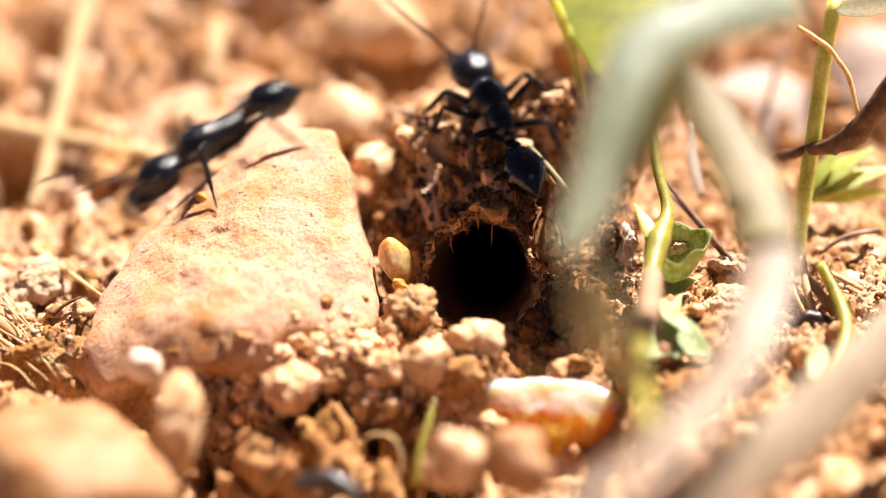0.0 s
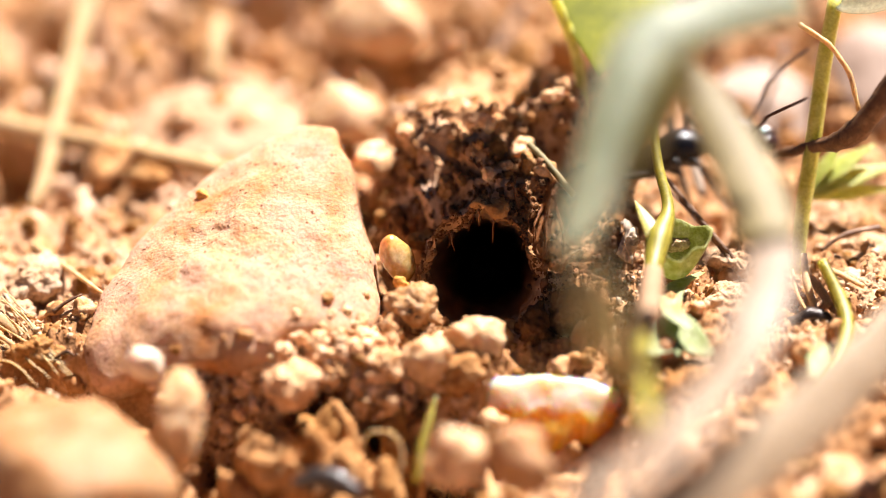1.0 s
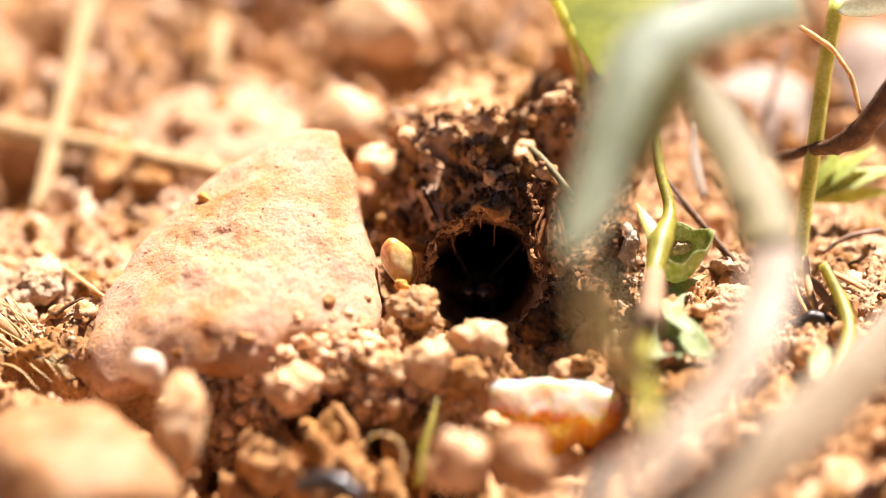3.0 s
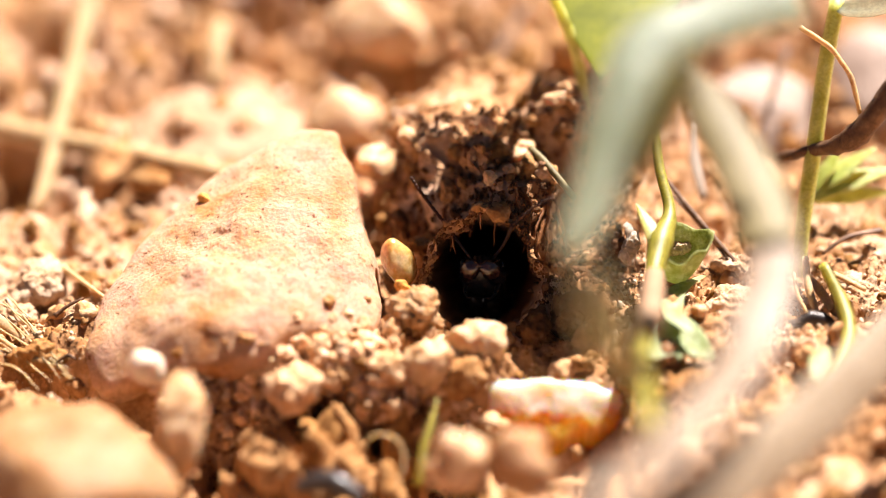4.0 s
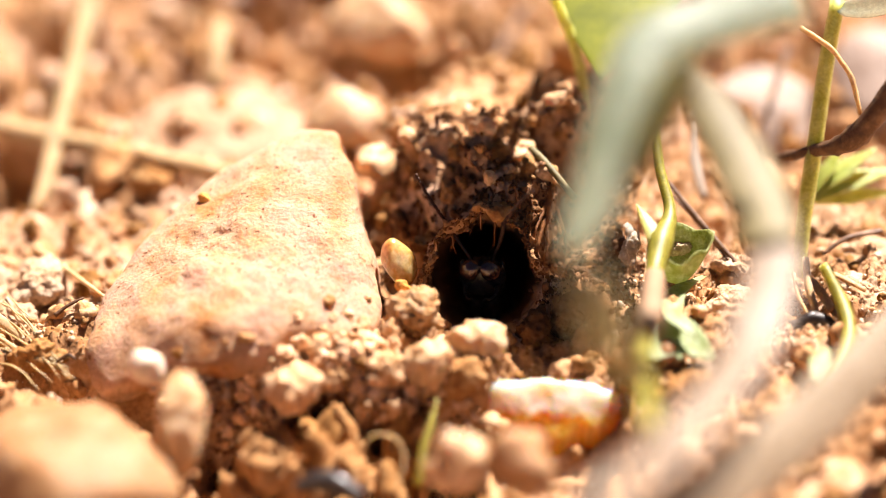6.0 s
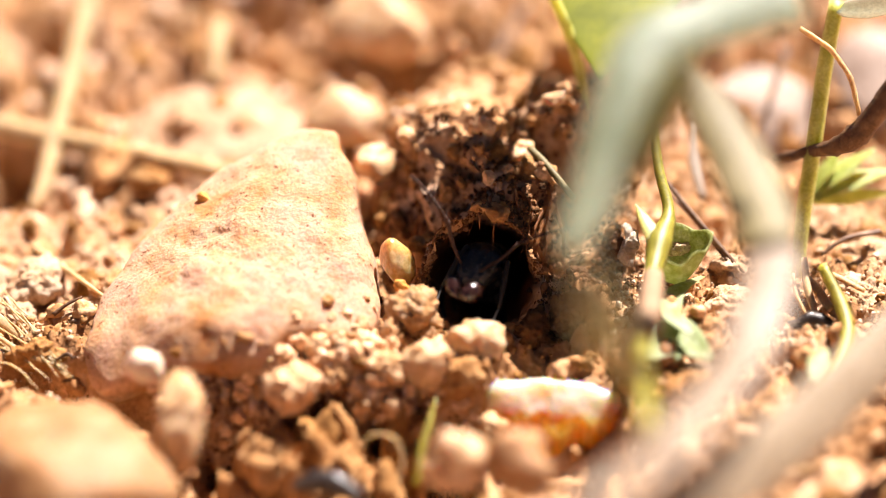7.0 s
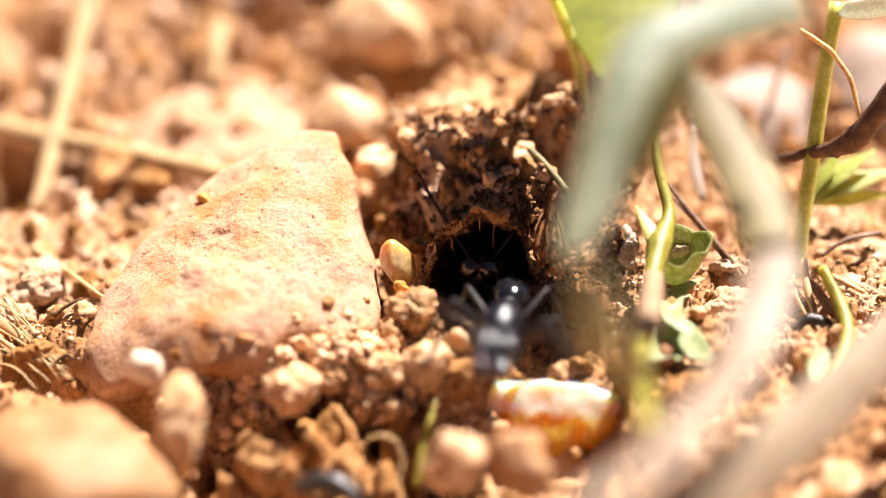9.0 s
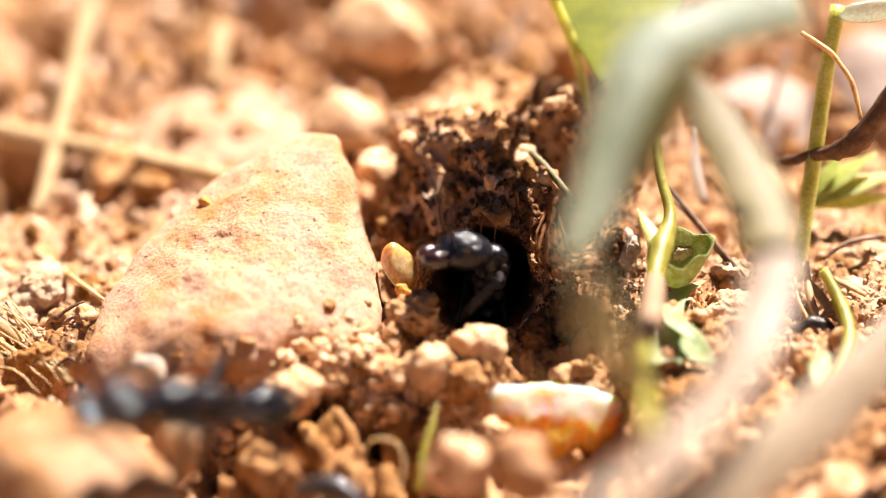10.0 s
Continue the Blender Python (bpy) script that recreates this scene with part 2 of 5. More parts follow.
def icosphere(sub):
    bm = bmesh.new()
    bmesh.ops.create_icosphere(bm, subdivisions=sub, radius=1.0)
    v = np.array([x.co[:] for x in bm.verts])
    f = [[q.index for q in x.verts] for x in bm.faces]
    bm.free()
    return v, f


ICO = {s: icosphere(s) for s in (1, 2, 3, 4, 5, 6, 7)}


def hull_planes(points):
    bm = bmesh.new()
    for p in points:
        bm.verts.new(p)
    bmesh.ops.convex_hull(bm, input=list(bm.verts))
    bm.normal_update()
    out = [(x.normal.copy(), x.normal.dot(x.verts[0].co)) for x in bm.faces]
    bm.free()
    return np.array([n[:] for n, _ in out]), np.array([d for _, d in out])


def rock_shape(corners, sub=4, edge=16, rough=((0.06, 1.2), (0.02, 4.0)), seed=0.0):
    """A worn stone: the body between corner points, its edges rounded (small edge: rounder), its faces uneven."""
    c = np.array(corners, float)
    mid = c.mean(axis=0)
    nor, dist = hull_planes([Vector(p) for p in c - mid])
    sgn = np.sign(dist)
    nor, dist = nor * sgn[:, None], np.abs(dist) + 1e-6
    dirs, faces = ICO[sub]
    k = np.clip(dirs @ nor.T, 0, None) / dist
    r = (k ** edge).sum(axis=1) ** (-1.0 / edge)
    v = dirs * r[:, None]
    for amp, freq in rough:
        v = v + dirs * (amp * fbm(v * freq + 31.7 * seed, 3))[:, None]
    return mid, v, faces


def rock(name, corners, material, label, category="stone", group="", **kw):
    mid, v, f = rock_shape(corners, **kw)
    ob = part(name, (v, f), material, at=mid)
    return tagged(ob, label, category, group)


def pebble_corners(size, seed, count=16):
    rng = random.Random(seed)
    out = []
    for j in range(count):
        z = 1 - 2 * (j + 0.5) / count
        a = 2.4 * j + rng.uniform(-0.5, 0.5)
        s = math.sqrt(1 - z * z)
        q = rng.uniform(0.86, 1.08)
        out.append((size[0] / 2 * s * math.cos(a) * q, size[1] / 2 * s * math.sin(a) * q, size[2] / 2 * z * q))
    return out


def pebble(name, at, size, material, label, seed, turn=(0, 0, 0), category="pebble", group="", sub=4, edge=12, rough=None):
    m = max(size)
    rough = rough or ((0.02 * m, 2.5 / m), (0.008 * m, 9 / m))
    _, v, f = rock_shape(pebble_corners(size, seed), sub, edge, rough, seed)
    ob = part(name, (v, f), material)
    ob.matrix_world = pose(at[0] * MM, at[1] * MM, at[2] * MM, *turn)
    return tagged(ob, label, category, group)


def clod(name, at, size, material, label, seed, turn=(0, 0, 0), group="", sub=5):
    """A crumbly lump of soil with grains standing out of it."""
    m = max(size)
    return pebble(name, at, size, material, label, seed, turn, "soil clod", group, sub, 8, ((0.09 * m, 2.6 / m), (0.05 * m, 7 / m), (0.032 * m, 20 / m)))


def spline(points, steps):
    p = [np.array(q, float) for q in points]
    p = [2 * p[0] - p[1]] + p + [2 * p[-1] - p[-2]]
    out = []
    for i in range(1, len(p) - 2):
        for j in range(steps):
            t = j / steps
            out.append(0.5 * (2 * p[i] + (p[i + 1] - p[i - 1]) * t + (2 * p[i - 1] - 5 * p[i] + 4 * p[i + 1] - p[i + 2]) * t * t + (3 * p[i] - p[i - 1] - 3 * p[i + 1] + p[i + 2]) * t ** 3))
    out.append(p[-2])
    return np.array(out)


def sweep(points, widths, thick=None, side=None, steps=6, seg=10, fold=0.0, rough=0.0, seed=0.0):
    """A round or flat body along a smooth line. widths, thick: diameters along it; side: the flat way; fold: a valley along the middle."""
    line = spline(points, steps)
    n = len(line)
    at = np.linspace(0, 1, n)
    w = np.interp(at, np.linspace(0, 1, len(widths)), widths) / 2
    h = w if thick is None else np.interp(at, np.linspace(0, 1, len(thick)), thick) / 2
    tan = np.gradient(line, axis=0)
    tan /= np.linalg.norm(tan, axis=1)[:, None]
    ref = np.array(side if side is not None else ((1, 0, 0) if abs(tan[n // 2][0]) < 0.8 else (0, 1, 0)), float)
    verts, faces = [], []
    for i in range(n):
        a = ref - tan[i] * (ref @ tan[i])
        a /= np.linalg.norm(a)
        b = np.cross(tan[i], a)
        for j in range(seg):
            q = 2 * math.pi * j / seg
            verts.append(line[i] + a * w[i] * math.cos(q) + b * (h[i] * math.sin(q) + fold * w[i] * abs(math.cos(q))))
    for i in range(n - 1):
        for j in range(seg):
            a, b = i * seg + j, i * seg + (j + 1) % seg
            faces.append((a, b, b + seg, a + seg))
    faces.append(tuple(range(seg - 1, -1, -1)))
    faces.append(tuple(range((n - 1) * seg, n * seg)))
    verts = np.array(verts)
    if rough:
        verts = verts + rough * np.stack([fbm(verts * 2.2 + 9.1 * q + seed, 3) for q in (1, 2, 3)], axis=1)
    return verts, faces


def strand(name, points, widths, material, label, category, thick=None, group="", **kw):
    ob = part(name, sweep(points, widths, thick, **kw), material)
    return tagged(ob, label, category, group)


# ---- ground: one sheet, with the bank behind the nest and the burrow that runs into it ----
MOUTH = np.array((1.75, 0.60, 1.18))
AXIS = np.array((0.06, 0.90, -0.43))
AXIS /= np.linalg.norm(AXIS)
ACROSS = np.array((1.0, 0, 0))
ALONG = np.cross(ACROSS, AXIS)
ALONG /= np.linalg.norm(ALONG)


def billow(p, octaves=3):
    total, amp, q = np.zeros(len(p)), 1.0, np.array(p, float)
    for k in range(octaves):
        total += amp * (np.abs(value_noise(q + 11.9 * k)) - 0.35)
        q, amp = q * 2.1, amp * 0.55
    return total


# hollows between the clods: place, radius, depth
HOLLOWS = [((-22.29, 25.47, 3.17), 2.4, 5.0), ((-7.96, 22.02, 2.00), 2.0, 5.0), ((-22.45, 14.69, -0.07), 2.0, 5.0), ((-10.49, 30.09, 3.34), 2.4, 5.0), ((-1.97, 20.55, 2.44), 1.8, 4.5), ((-19.29, 11.50, 0.33), 1.0, 2.6),
           ((-8.80, -6.47, -1.51), 1.5, 4.0), ((5.08, -0.85, -0.53), 0.8, 2.4), ((13.29, 7.91, 2.09), 1.0, 2.0), ((-18.19, -2.17, -1.94), 0.7, 1.6), ((5.9, 7.3, 6.0), 1.3, 5.5), ((6.0, 5.2, 4.0), 0.9, 3.0), ((-18.32, -2.90, -2.20), 1.1, 4.0), ((-16.45, -3.55, -2.20), 1.0, 4.0), ((-14.27, -4.01, -2.20), 1.1, 4.5), ((-13.06, -4.68, -2.20), 0.9, 4.0)]


def cut(x, y):
    """How far the soil has broken away before the rock and the rim, 0 to 1: a steep face turned to the viewer."""
    lip = -5.1 + 0.45 * np.sin(0.9 * x) + 0.3 * np.sin(2.3 * x + 1)
    return (1 - smooth(lip - 0.7, lip, y)) * smooth(-11.6, -9.6, y) * smooth(-11.0, -9.0, x) * (1 - smooth(0.8, 2.0, x))


def ground_z(x, y):
    """The height of the ground's sheet, without the burrow."""
    x, y = np.asarray(x, float), np.asarray(y, float)
    near = np.exp(-((x / 90) ** 2 + (y / 90) ** 2))
    step = -3.6 * (1 - smooth(-8.5, -2.2, y)) * (1 - 0.75 * smooth(6, 11, x))
    z = -0.9 + step + 0.8 * smooth(4, 10, x) * smooth(-9, 0, y) + 4.6 * smooth(6, 34, y)
    rise = 4.3 * smooth(1.2, 4.4, y + 0.9 * np.sin(x * 0.8)) + 2.6 * smooth(4, 10.5, y)
    z = z + rise * np.exp(-np.abs((x - 3.2) / 6.2) ** 3) * (1 - 0.8 * smooth(10.5, 19, y))
    p = np.stack([x.ravel(), y.ravel(), 0 * x.ravel()], axis=1)
    lumps = (0.7 + 0.9 * smooth(8, 20, p[:, 1])) * fbm(p * 0.2, 3) + (1.1 + 1.3 * smooth(8, 20, p[:, 1])) * billow(p * 0.5 + 5, 2) + 0.55 * billow(p * 1.5 + 9, 3)
    far = 3.0 * fbm(p * 0.013 + 3, 3)
    z = z - 5.0 * cut(x, y)
    for (hx, hy, hz), radius, deep in HOLLOWS:
        z = z - deep * np.exp(-(((x - hx) ** 2 + (y - hy) ** 2) / radius ** 2) ** 1.5)
    return z + lumps.reshape(x.shape) * (0.4 + 0.6 * near) + far.reshape(x.shape) * (1 - near)


def surface(x, y):
    """Points of the ground's sheet: the bank leans forward over the burrow, which runs in under it."""
    x, y = np.ravel(x), np.ravel(y)
    pts = np.stack([x, y, ground_z(x, y)], axis=1)
    lean = np.exp(-((x - 3.2) / 6.5) ** 4) * smooth(0, 4, y) * (1 - smooth(9, 16, y))
    pts[:, 1] -= 0.38 * lean * np.clip(pts[:, 2], 0, 8)
    q = pts * (1, 0.6, 1)
    for k in (0, 1, 2):
        pts[:, k] += lean * (0.8 * fbm(q * 0.45 + 7 * k, 2) + 0.55 * billow(q * 1.3 + 5 * k, 3))
    # the cut's face is hollowed out under its lip
    pts[:, 1] += 2.0 * cut(x, y) * smooth(-9.5, -6.0, y) + 0.5 * cut(x, y) * fbm(pts * 0.9, 2)
    ex, ey = (x - 1.75) / 2.7, (y - 0.8) / 2.3
    r = np.hypot(ex, ey)
    phi = np.arctan2(ey, ex)
    depth = np.clip(1 - r, 0, 1) * 30.0
    q = np.stack([np.cos(phi) * 1.3, np.sin(phi) * 1.3, depth * 0.35], axis=1)
    wide = (1 - 0.18 * smooth(0, 8, depth)) * (1 - smooth(27, 30, depth)) * (1 + 0.13 * fbm(q * 1.6, 3))
    tube = MOUTH + depth[:, None] * AXIS + (2.65 * np.cos(phi) * wide)[:, None] * ACROSS + (2.75 * np.sin(phi) * wide)[:, None] * ALONG
    mix = smooth(1.0, 1.75, r)[:, None]
    return tube * (1 - mix) + pts * mix


def build_ground():
    def axis_line(lo, hi, step, reach):
        core = list(np.arange(lo, hi + step / 2, step))
        a, b, d = core[0], core[-1], step
        left, right = [], []
        while b < reach:
            d *= 1.35
            a, b = a - d, b + d
            left.append(a)
            right.append(b)
        return np.array(left[::-1] + core + right)
    xs, ys = axis_line(-26, 26, 0.14, 120000), axis_line(-20, 48, 0.16, 120000)
    gx, gy = np.meshgrid(xs, ys)
    pts = surface(gx, gy)
    nx, ny = len(xs), len(ys)
    i = np.arange(ny - 1)[:, None] * nx + np.arange(nx - 1)[None, :]
    faces = np.stack([i, i + 1, i + 1 + nx, i + nx], axis=-1).reshape(-1, 4)
    ob = part("ground", (pts, faces), SOIL)
    return tagged(ob, "dry reddish-yellow crumbly soil with a burrow under a bank", "ground", kind="structure")


build_ground()


def crumb_shapes(sub, count, seed):
    """Angular, clumpy little bodies, from which the crumbs are taken."""
    rng = random.Random(seed)
    out = []
    for j in range(count):
        size = (rng.uniform(0.75, 1.15), rng.uniform(0.65, 1.0), rng.uniform(0.55, 0.9))
        _, v, f = rock_shape(pebble_corners(size, seed * 100 + j, rng.choice((8, 10, 12))), sub, rng.choice((8, 14, 24)), ((0.13, 2.2), (0.10, 5.0)), seed + j)
        out.append((v, np.array(f)))
    return out


CRUMBS = {2: crumb_shapes(2, 14, 1), 3: crumb_shapes(3, 18, 2)}
CRUMB_MESHES = [mesh_of("soil_crumb", v, f, LOOSE) for v, f in crumb_shapes(4, 16, 3)]


def scatter_crumbs(name, count, sizes, region, seed, label, lift=0.12, skip=1.15, power=2.2, clump=0.35, stack=0.0, single=0.0, material=None):
    """Loose soil crumbs, too many to count, as one object."""
    rng = np.random.default_rng(seed)
    x = rng.uniform(region[0], region[1], count * 3)
    y = rng.uniform(region[2], region[3], count * 3)
    keep = np.hypot((x - 1.75) / 2.7, (y - 0.8) / 2.3) > skip
    p = np.stack([x, y, 0 * x], axis=1)
    keep &= fbm(p * clump + seed, 3) > rng.uniform(-1.2, 0.6, count * 3)
    x, y = x[keep][:count], y[keep][:count]
    size = sizes[0] * (sizes[1] / sizes[0]) ** (rng.uniform(0, 1, len(x)) ** power)
    at = surface(x, y)
    at[:, 2] += size * lift + rng.uniform(0, 1, len(x)) * stack
    verts, fs, base = [], [], 0
    apart = 0
    for j in range(len(x)):
        if single and size[j] > single and apart < 260:
            me = CRUMB_MESHES[j % len(CRUMB_MESHES)]
            ob = part("soil_crumb", me, None)
            ob.matrix_world = Matrix.LocRotScale(Vector(at[j]) * MM, Euler(rng.uniform(0, 6.28, 3)), (float(size[j]),) * 3)
            tagged(ob, "rough dry beige soil crumb", "soil crumb", "crumbs before the rock")
            apart += 1
            continue
        shapes = CRUMBS[3 if size[j] > 0.55 and y[j] < 14 else 2]
        v, f = shapes[rng.integers(len(shapes))]
        q = Euler(rng.uniform(0, 6.28, 3)).to_matrix()
        fs.append(f + base)
        base += len(v)
        verts.append(v @ np.array(q) * size[j] + at[j])
    ob = part(name, (np.concatenate(verts), np.concatenate(fs)), material or CRUMB)
    return tagged(ob, label, "soil crumbs", kind="stuff")


# ---- stones ----
rock("rock", [(-7.78, 6.50, 5.42), (-6.09, 7.17, 5.82), (-4.66, 6.68, 5.74), (-3.91, 4.31, 3.84), (-3.23, 1.72, 1.96), (-2.59, -1.68, 0.25), (-3.31, -3.24, -0.99), (-6.92, -4.21, -0.68), (-9.28, -4.72, -0.36), (-11.73, -4.66, -0.68),
              (-14.76, -3.93, -2.06), (-15.95, -2.10, -0.96), (-15.90, -0.58, -0.25), (-15.01, 1.30, 0.74), (-12.12, 4.96, 2.94), (-11.03, -3.35, 1.36), (-5.46, -3.41, 0.83), (-3.53, -3.29, 0.19),
              (-7.27, 12.58, 2.36), (-5.07, 11.96, 2.26), (-3.29, 5.82, -3.97), (-15.11, 7.55, -4.98), (-10.99, 10.83, -0.93), (-15.42, -0.12, -6.62), (-4.33, -0.12, -6.62)],
     ROCK, "large cream and orange wedge-shaped rock beside the burrow", sub=7, edge=40, rough=((0.32, 0.3), (0.12, 0.7), (0.03, 2.6), (0.014, 9)))
rock("stone", [(-18.87, -9.10, -0.07), (-17.41, -8.22, 0.30), (-15.20, -8.79, 0.50), (-13.70, -8.22, 0.51), (-12.35, -9.68, 0.11), (-10.28, -11.38, -0.96), (-9.97, -12.71, -2.18), (-18.43, -13.37, -2.78), (-16.09, -13.06, 1.00), (-12.12, -13.99, 0.09), (-14.11, -15.35, -0.75),
               (-17.73, -4.79, -2.62), (-14.30, -4.85, -2.72), (-11.46, -7.10, -4.84), (-20.67, -6.28, -5.43), (-15.12, -9.04, -6.36)], PEBBLE, "large smooth tan stone lying on the soil", sub=5, edge=12, rough=((0.22, 0.4), (0.06, 1.6)), seed=3)
pebble("pebble", (-10.58, -9.20, -0.27), (2.5, 2.0, 4.7), PALE, "upright oblong tan pebble leaning by the rock", 5, (-30, 4, 0), edge=14, rough=((0.3, 0.7), (0.13, 1.9), (0.05, 5)))
pebble("pebble", (-12.51, -5.71, 0.34), (2.2, 1.6, 1.8), WHITE, "small smooth whitish pebble against the rock", 6, (0, 35, 0), edge=9)
pebble("stone", (-3.58, 21.85, 4.88), (7.2, 6.2, 4.6), PALE, "large rounded peach-coloured stone on the soil", 8, (36, 0, 10), "stone", edge=9, sub=5)
pebble("soil_crust", (-11.85, 16.2, 0.95), (13.0, 11.0, 2.6), TAN_CRUST, "smooth pale crust of dried soil", 31, (16, 0, 0), "soil crust", edge=8, sub=5, rough=((0.25, 0.3), (0.12, 1.2)))
pebble("stone", (-5.25, 15.2, 2.55), (5.4, 4.6, 3.0), PALE, "pale whitish stone half buried in soil", 9, (30, -15, -15), "stone", edge=9)
pebble("pebble", (1.57, -3.12, 0.09), (3.6, 2.4, 2.1), PALE, "rough cream pebble at the burrow's lower rim", 11, (0, 14, 10), edge=18, rough=((0.22, 0.9), (0.10, 2.6), (0.04, 7)))
pebble("pebble", (0.83, -4.42, -1.06), (2.3, 2.0, 2.6), CLOD, "orange-brown pebble under a cream one", 12, edge=18, rough=((0.18, 0.9), (0.10, 3), (0.05, 8)))
rock("stone", [(1.80, -4.68, -1.13), (3.56, -4.39, -1.02), (5.99, -4.46, -1.15), (7.87, -4.86, -1.47), (2.54, -2.22, -2.05), (7.81, -2.38, -2.34), (1.66, -5.24, -2.61), (2.82, -6.09, -3.79), (4.73, -6.39, -3.29), (8.01, -5.42, -3.37), (2.66, -4.64, -6.60), (5.36, -5.70, -6.45), (7.31, -4.76, -6.82), (5.60, -1.62, -6.24), (2.49, -1.62, -6.24)],
     QUARTZ, "orange quartz stone with a whitish top", sub=6, edge=24, rough=((0.24, 0.45), (0.07, 1.3), (0.025, 4)), seed=14)
pebble("pebble", (0.29, -11.73, -0.77), (2.9, 2.4, 2.9), PALE, "rough beige pebble at the slope's foot", 15, (0, 20, 0), edge=40, rough=((0.62, 0.55), (0.25, 1.5), (0.09, 4)))
pebble("pebble", (3.23, -12.08, -0.36), (3.6, 2.6, 2.9), PEBBLE, "lumpy tan-brown pebble before the quartz stone", 46, (0, -12, 0), edge=40, rough=((0.6, 0.5), (0.25, 1.4), (0.09, 4)))
pebble("pebble", (-0.70, -4.44, -0.25), (2.5, 2.2, 2.6), PALE, "knobbly peach pebble by the burrow", 18, (0, 30, 0), edge=14, rough=((0.2, 1.1), (0.12, 3.0), (0.04, 8)))
pebble("amber_grain", (-2.05, 1.40, 1.45), (2.3, 2.1, 3.3), AMBER, "glossy translucent amber grain beside the rock", 17, (-18, -24, 0), "grain", edge=5)
pebble("crumb", (-1.76, -0.32, 1.11), (0.75, 0.6, 1.1), ORANGE, "small bright orange crumb on the clod", 19, (0, -35, 0), "soil crumb", edge=8, rough=((0.09, 2.5), (0.05, 6)))
pebble("crumb", (-11.03, 4.15, 3.34), (0.8, 0.6, 0.5), ORANGE, "small orange crumb on the rock's edge", 520, (0, 30, 0), "soil crumb", edge=12, rough=((0.09, 2.5), (0.05, 6)))
clod("soil_clod", (-1.10, -1.58, 0.44), (3.2, 2.3, 2.7), LOOSE, "crumbly brown clod at the burrow's edge", 21)
clod("soil_clod", (4.06, -1.26, -0.88), (2.4, 2.2, 3.2), DARK_CLOD, "clod in a shade-dark colour at the burrow's rim", 22, (0, 25, 0))
clod("soil_clod", (5.74, -0.41, -0.35), (2.6, 2.4, 3.6), DARK_CLOD, "clod in a shade-dark colour beside the plant stems", 28)
clod("soil_clod", (4.35, 20.55, 2.44), (4.6, 3.6, 5.4), CLOD, "pinkish brown clod on the bank", 23)
clod("soil_clod", (-2.53, -4.27, -0.78), (3.4, 2.4, 2.6), LOOSE, "crumbly beige clod before the rock", 24)
clod("soil_clod", (-6.30, -6.02, -0.67), (3.2, 2.6, 2.2), LOOSE, "crumbly beige clod under the rock's front", 29)
clod("soil_clod", (10.42, -5.17, -1.21), (2.8, 2.4, 2.2), CLOD, "crumbly reddish clod beside the green stem", 30)
clod("soil_clod", (-18.24, -1.78, -1.65), (3.4, 2.4, 2.2), CLOD, "fibrous earth lump beside the rock", 27)
pebble("stone", (16.80, 17.70, 1.34), (9.0, 8.5, 3.6), PINK, "pale pinkish stone behind the stems", 25, (30, 0, 0), category="stone", edge=9, sub=5)
pebble("stone", (23.59, 19.11, 2.71), (8.0, 10.0, 3.6), PINK, "pale pinkish stone behind the twig", 26, (32, 0, 0), category="stone", edge=9, sub=5)
for at, size, seed in (((12.68, -0.35, 0.20), (3.6, 3.0, 1.5), 61), ((13.95, -2.50, -0.86), (3.4, 3.0, 1.5), 62), ((16.06, 1.98, -0.53), (3.0, 3.0, 1.0), 63), ((19.22, 1.11, -0.04), (4.2, 3.4, 1.6), 64), ((15.28, -2.96, -1.31), (3.2, 2.6, 1.2), 65),
                       ((18.65, -2.27, -1.29), (3.8, 3.0, 1.6), 66), ((13.42, 2.42, 0.71), (2.4, 2.6, 1.4), 67), ((19.92, 4.07, 0.42), (4.0, 3.2, 1.5), 68), ((10.92, -3.93, -0.99), (2.6, 2.4, 1.6), 69), ((16.95, -4.78, -1.75), (3.2, 2.6, 1.5), 70),
                       ((-19.20, 3.45, -0.75), (4.4, 3.6, 1.5), 71), ((-16.33, 0.63, -0.95), (2.4, 2.2, 1.2), 72), ((-19.87, 1.32, -1.35), (3.0, 2.6, 1.3), 73), ((12.31, -6.69, -1.94), (3.4, 2.8, 1.8), 74), ((14.50, -7.97, -2.21), (3.2, 2.6, 1.6), 75)):
    clod("soil_clod", at, size, PALE_CRUST, "pale compact crumbly lump of dry soil", seed, (18, 0, seed * 40), "pale lumps beside the plants")
tagged(part("seed_husk", sweep([(-6.04, -10.41, -2.53), (-4.67, -10.28, -2.29), (-3.16, -11.01, -2.60)], (0.4, 0.9, 1.0, 0.5), steps=8, seg=14), HUSK), "dark glossy empty seed husk", "seed husk")
tagged(part("seed_husk", sweep([(15.25, -1.68, 0.04), (16.38, -1.57, 0.24), (17.33, -1.89, 0.08)], (0.3, 0.75, 0.6, 0.25), steps=6, seg=12, rough=0.12), HUSK), "small black shrivelled husk on the soil", "seed husk")


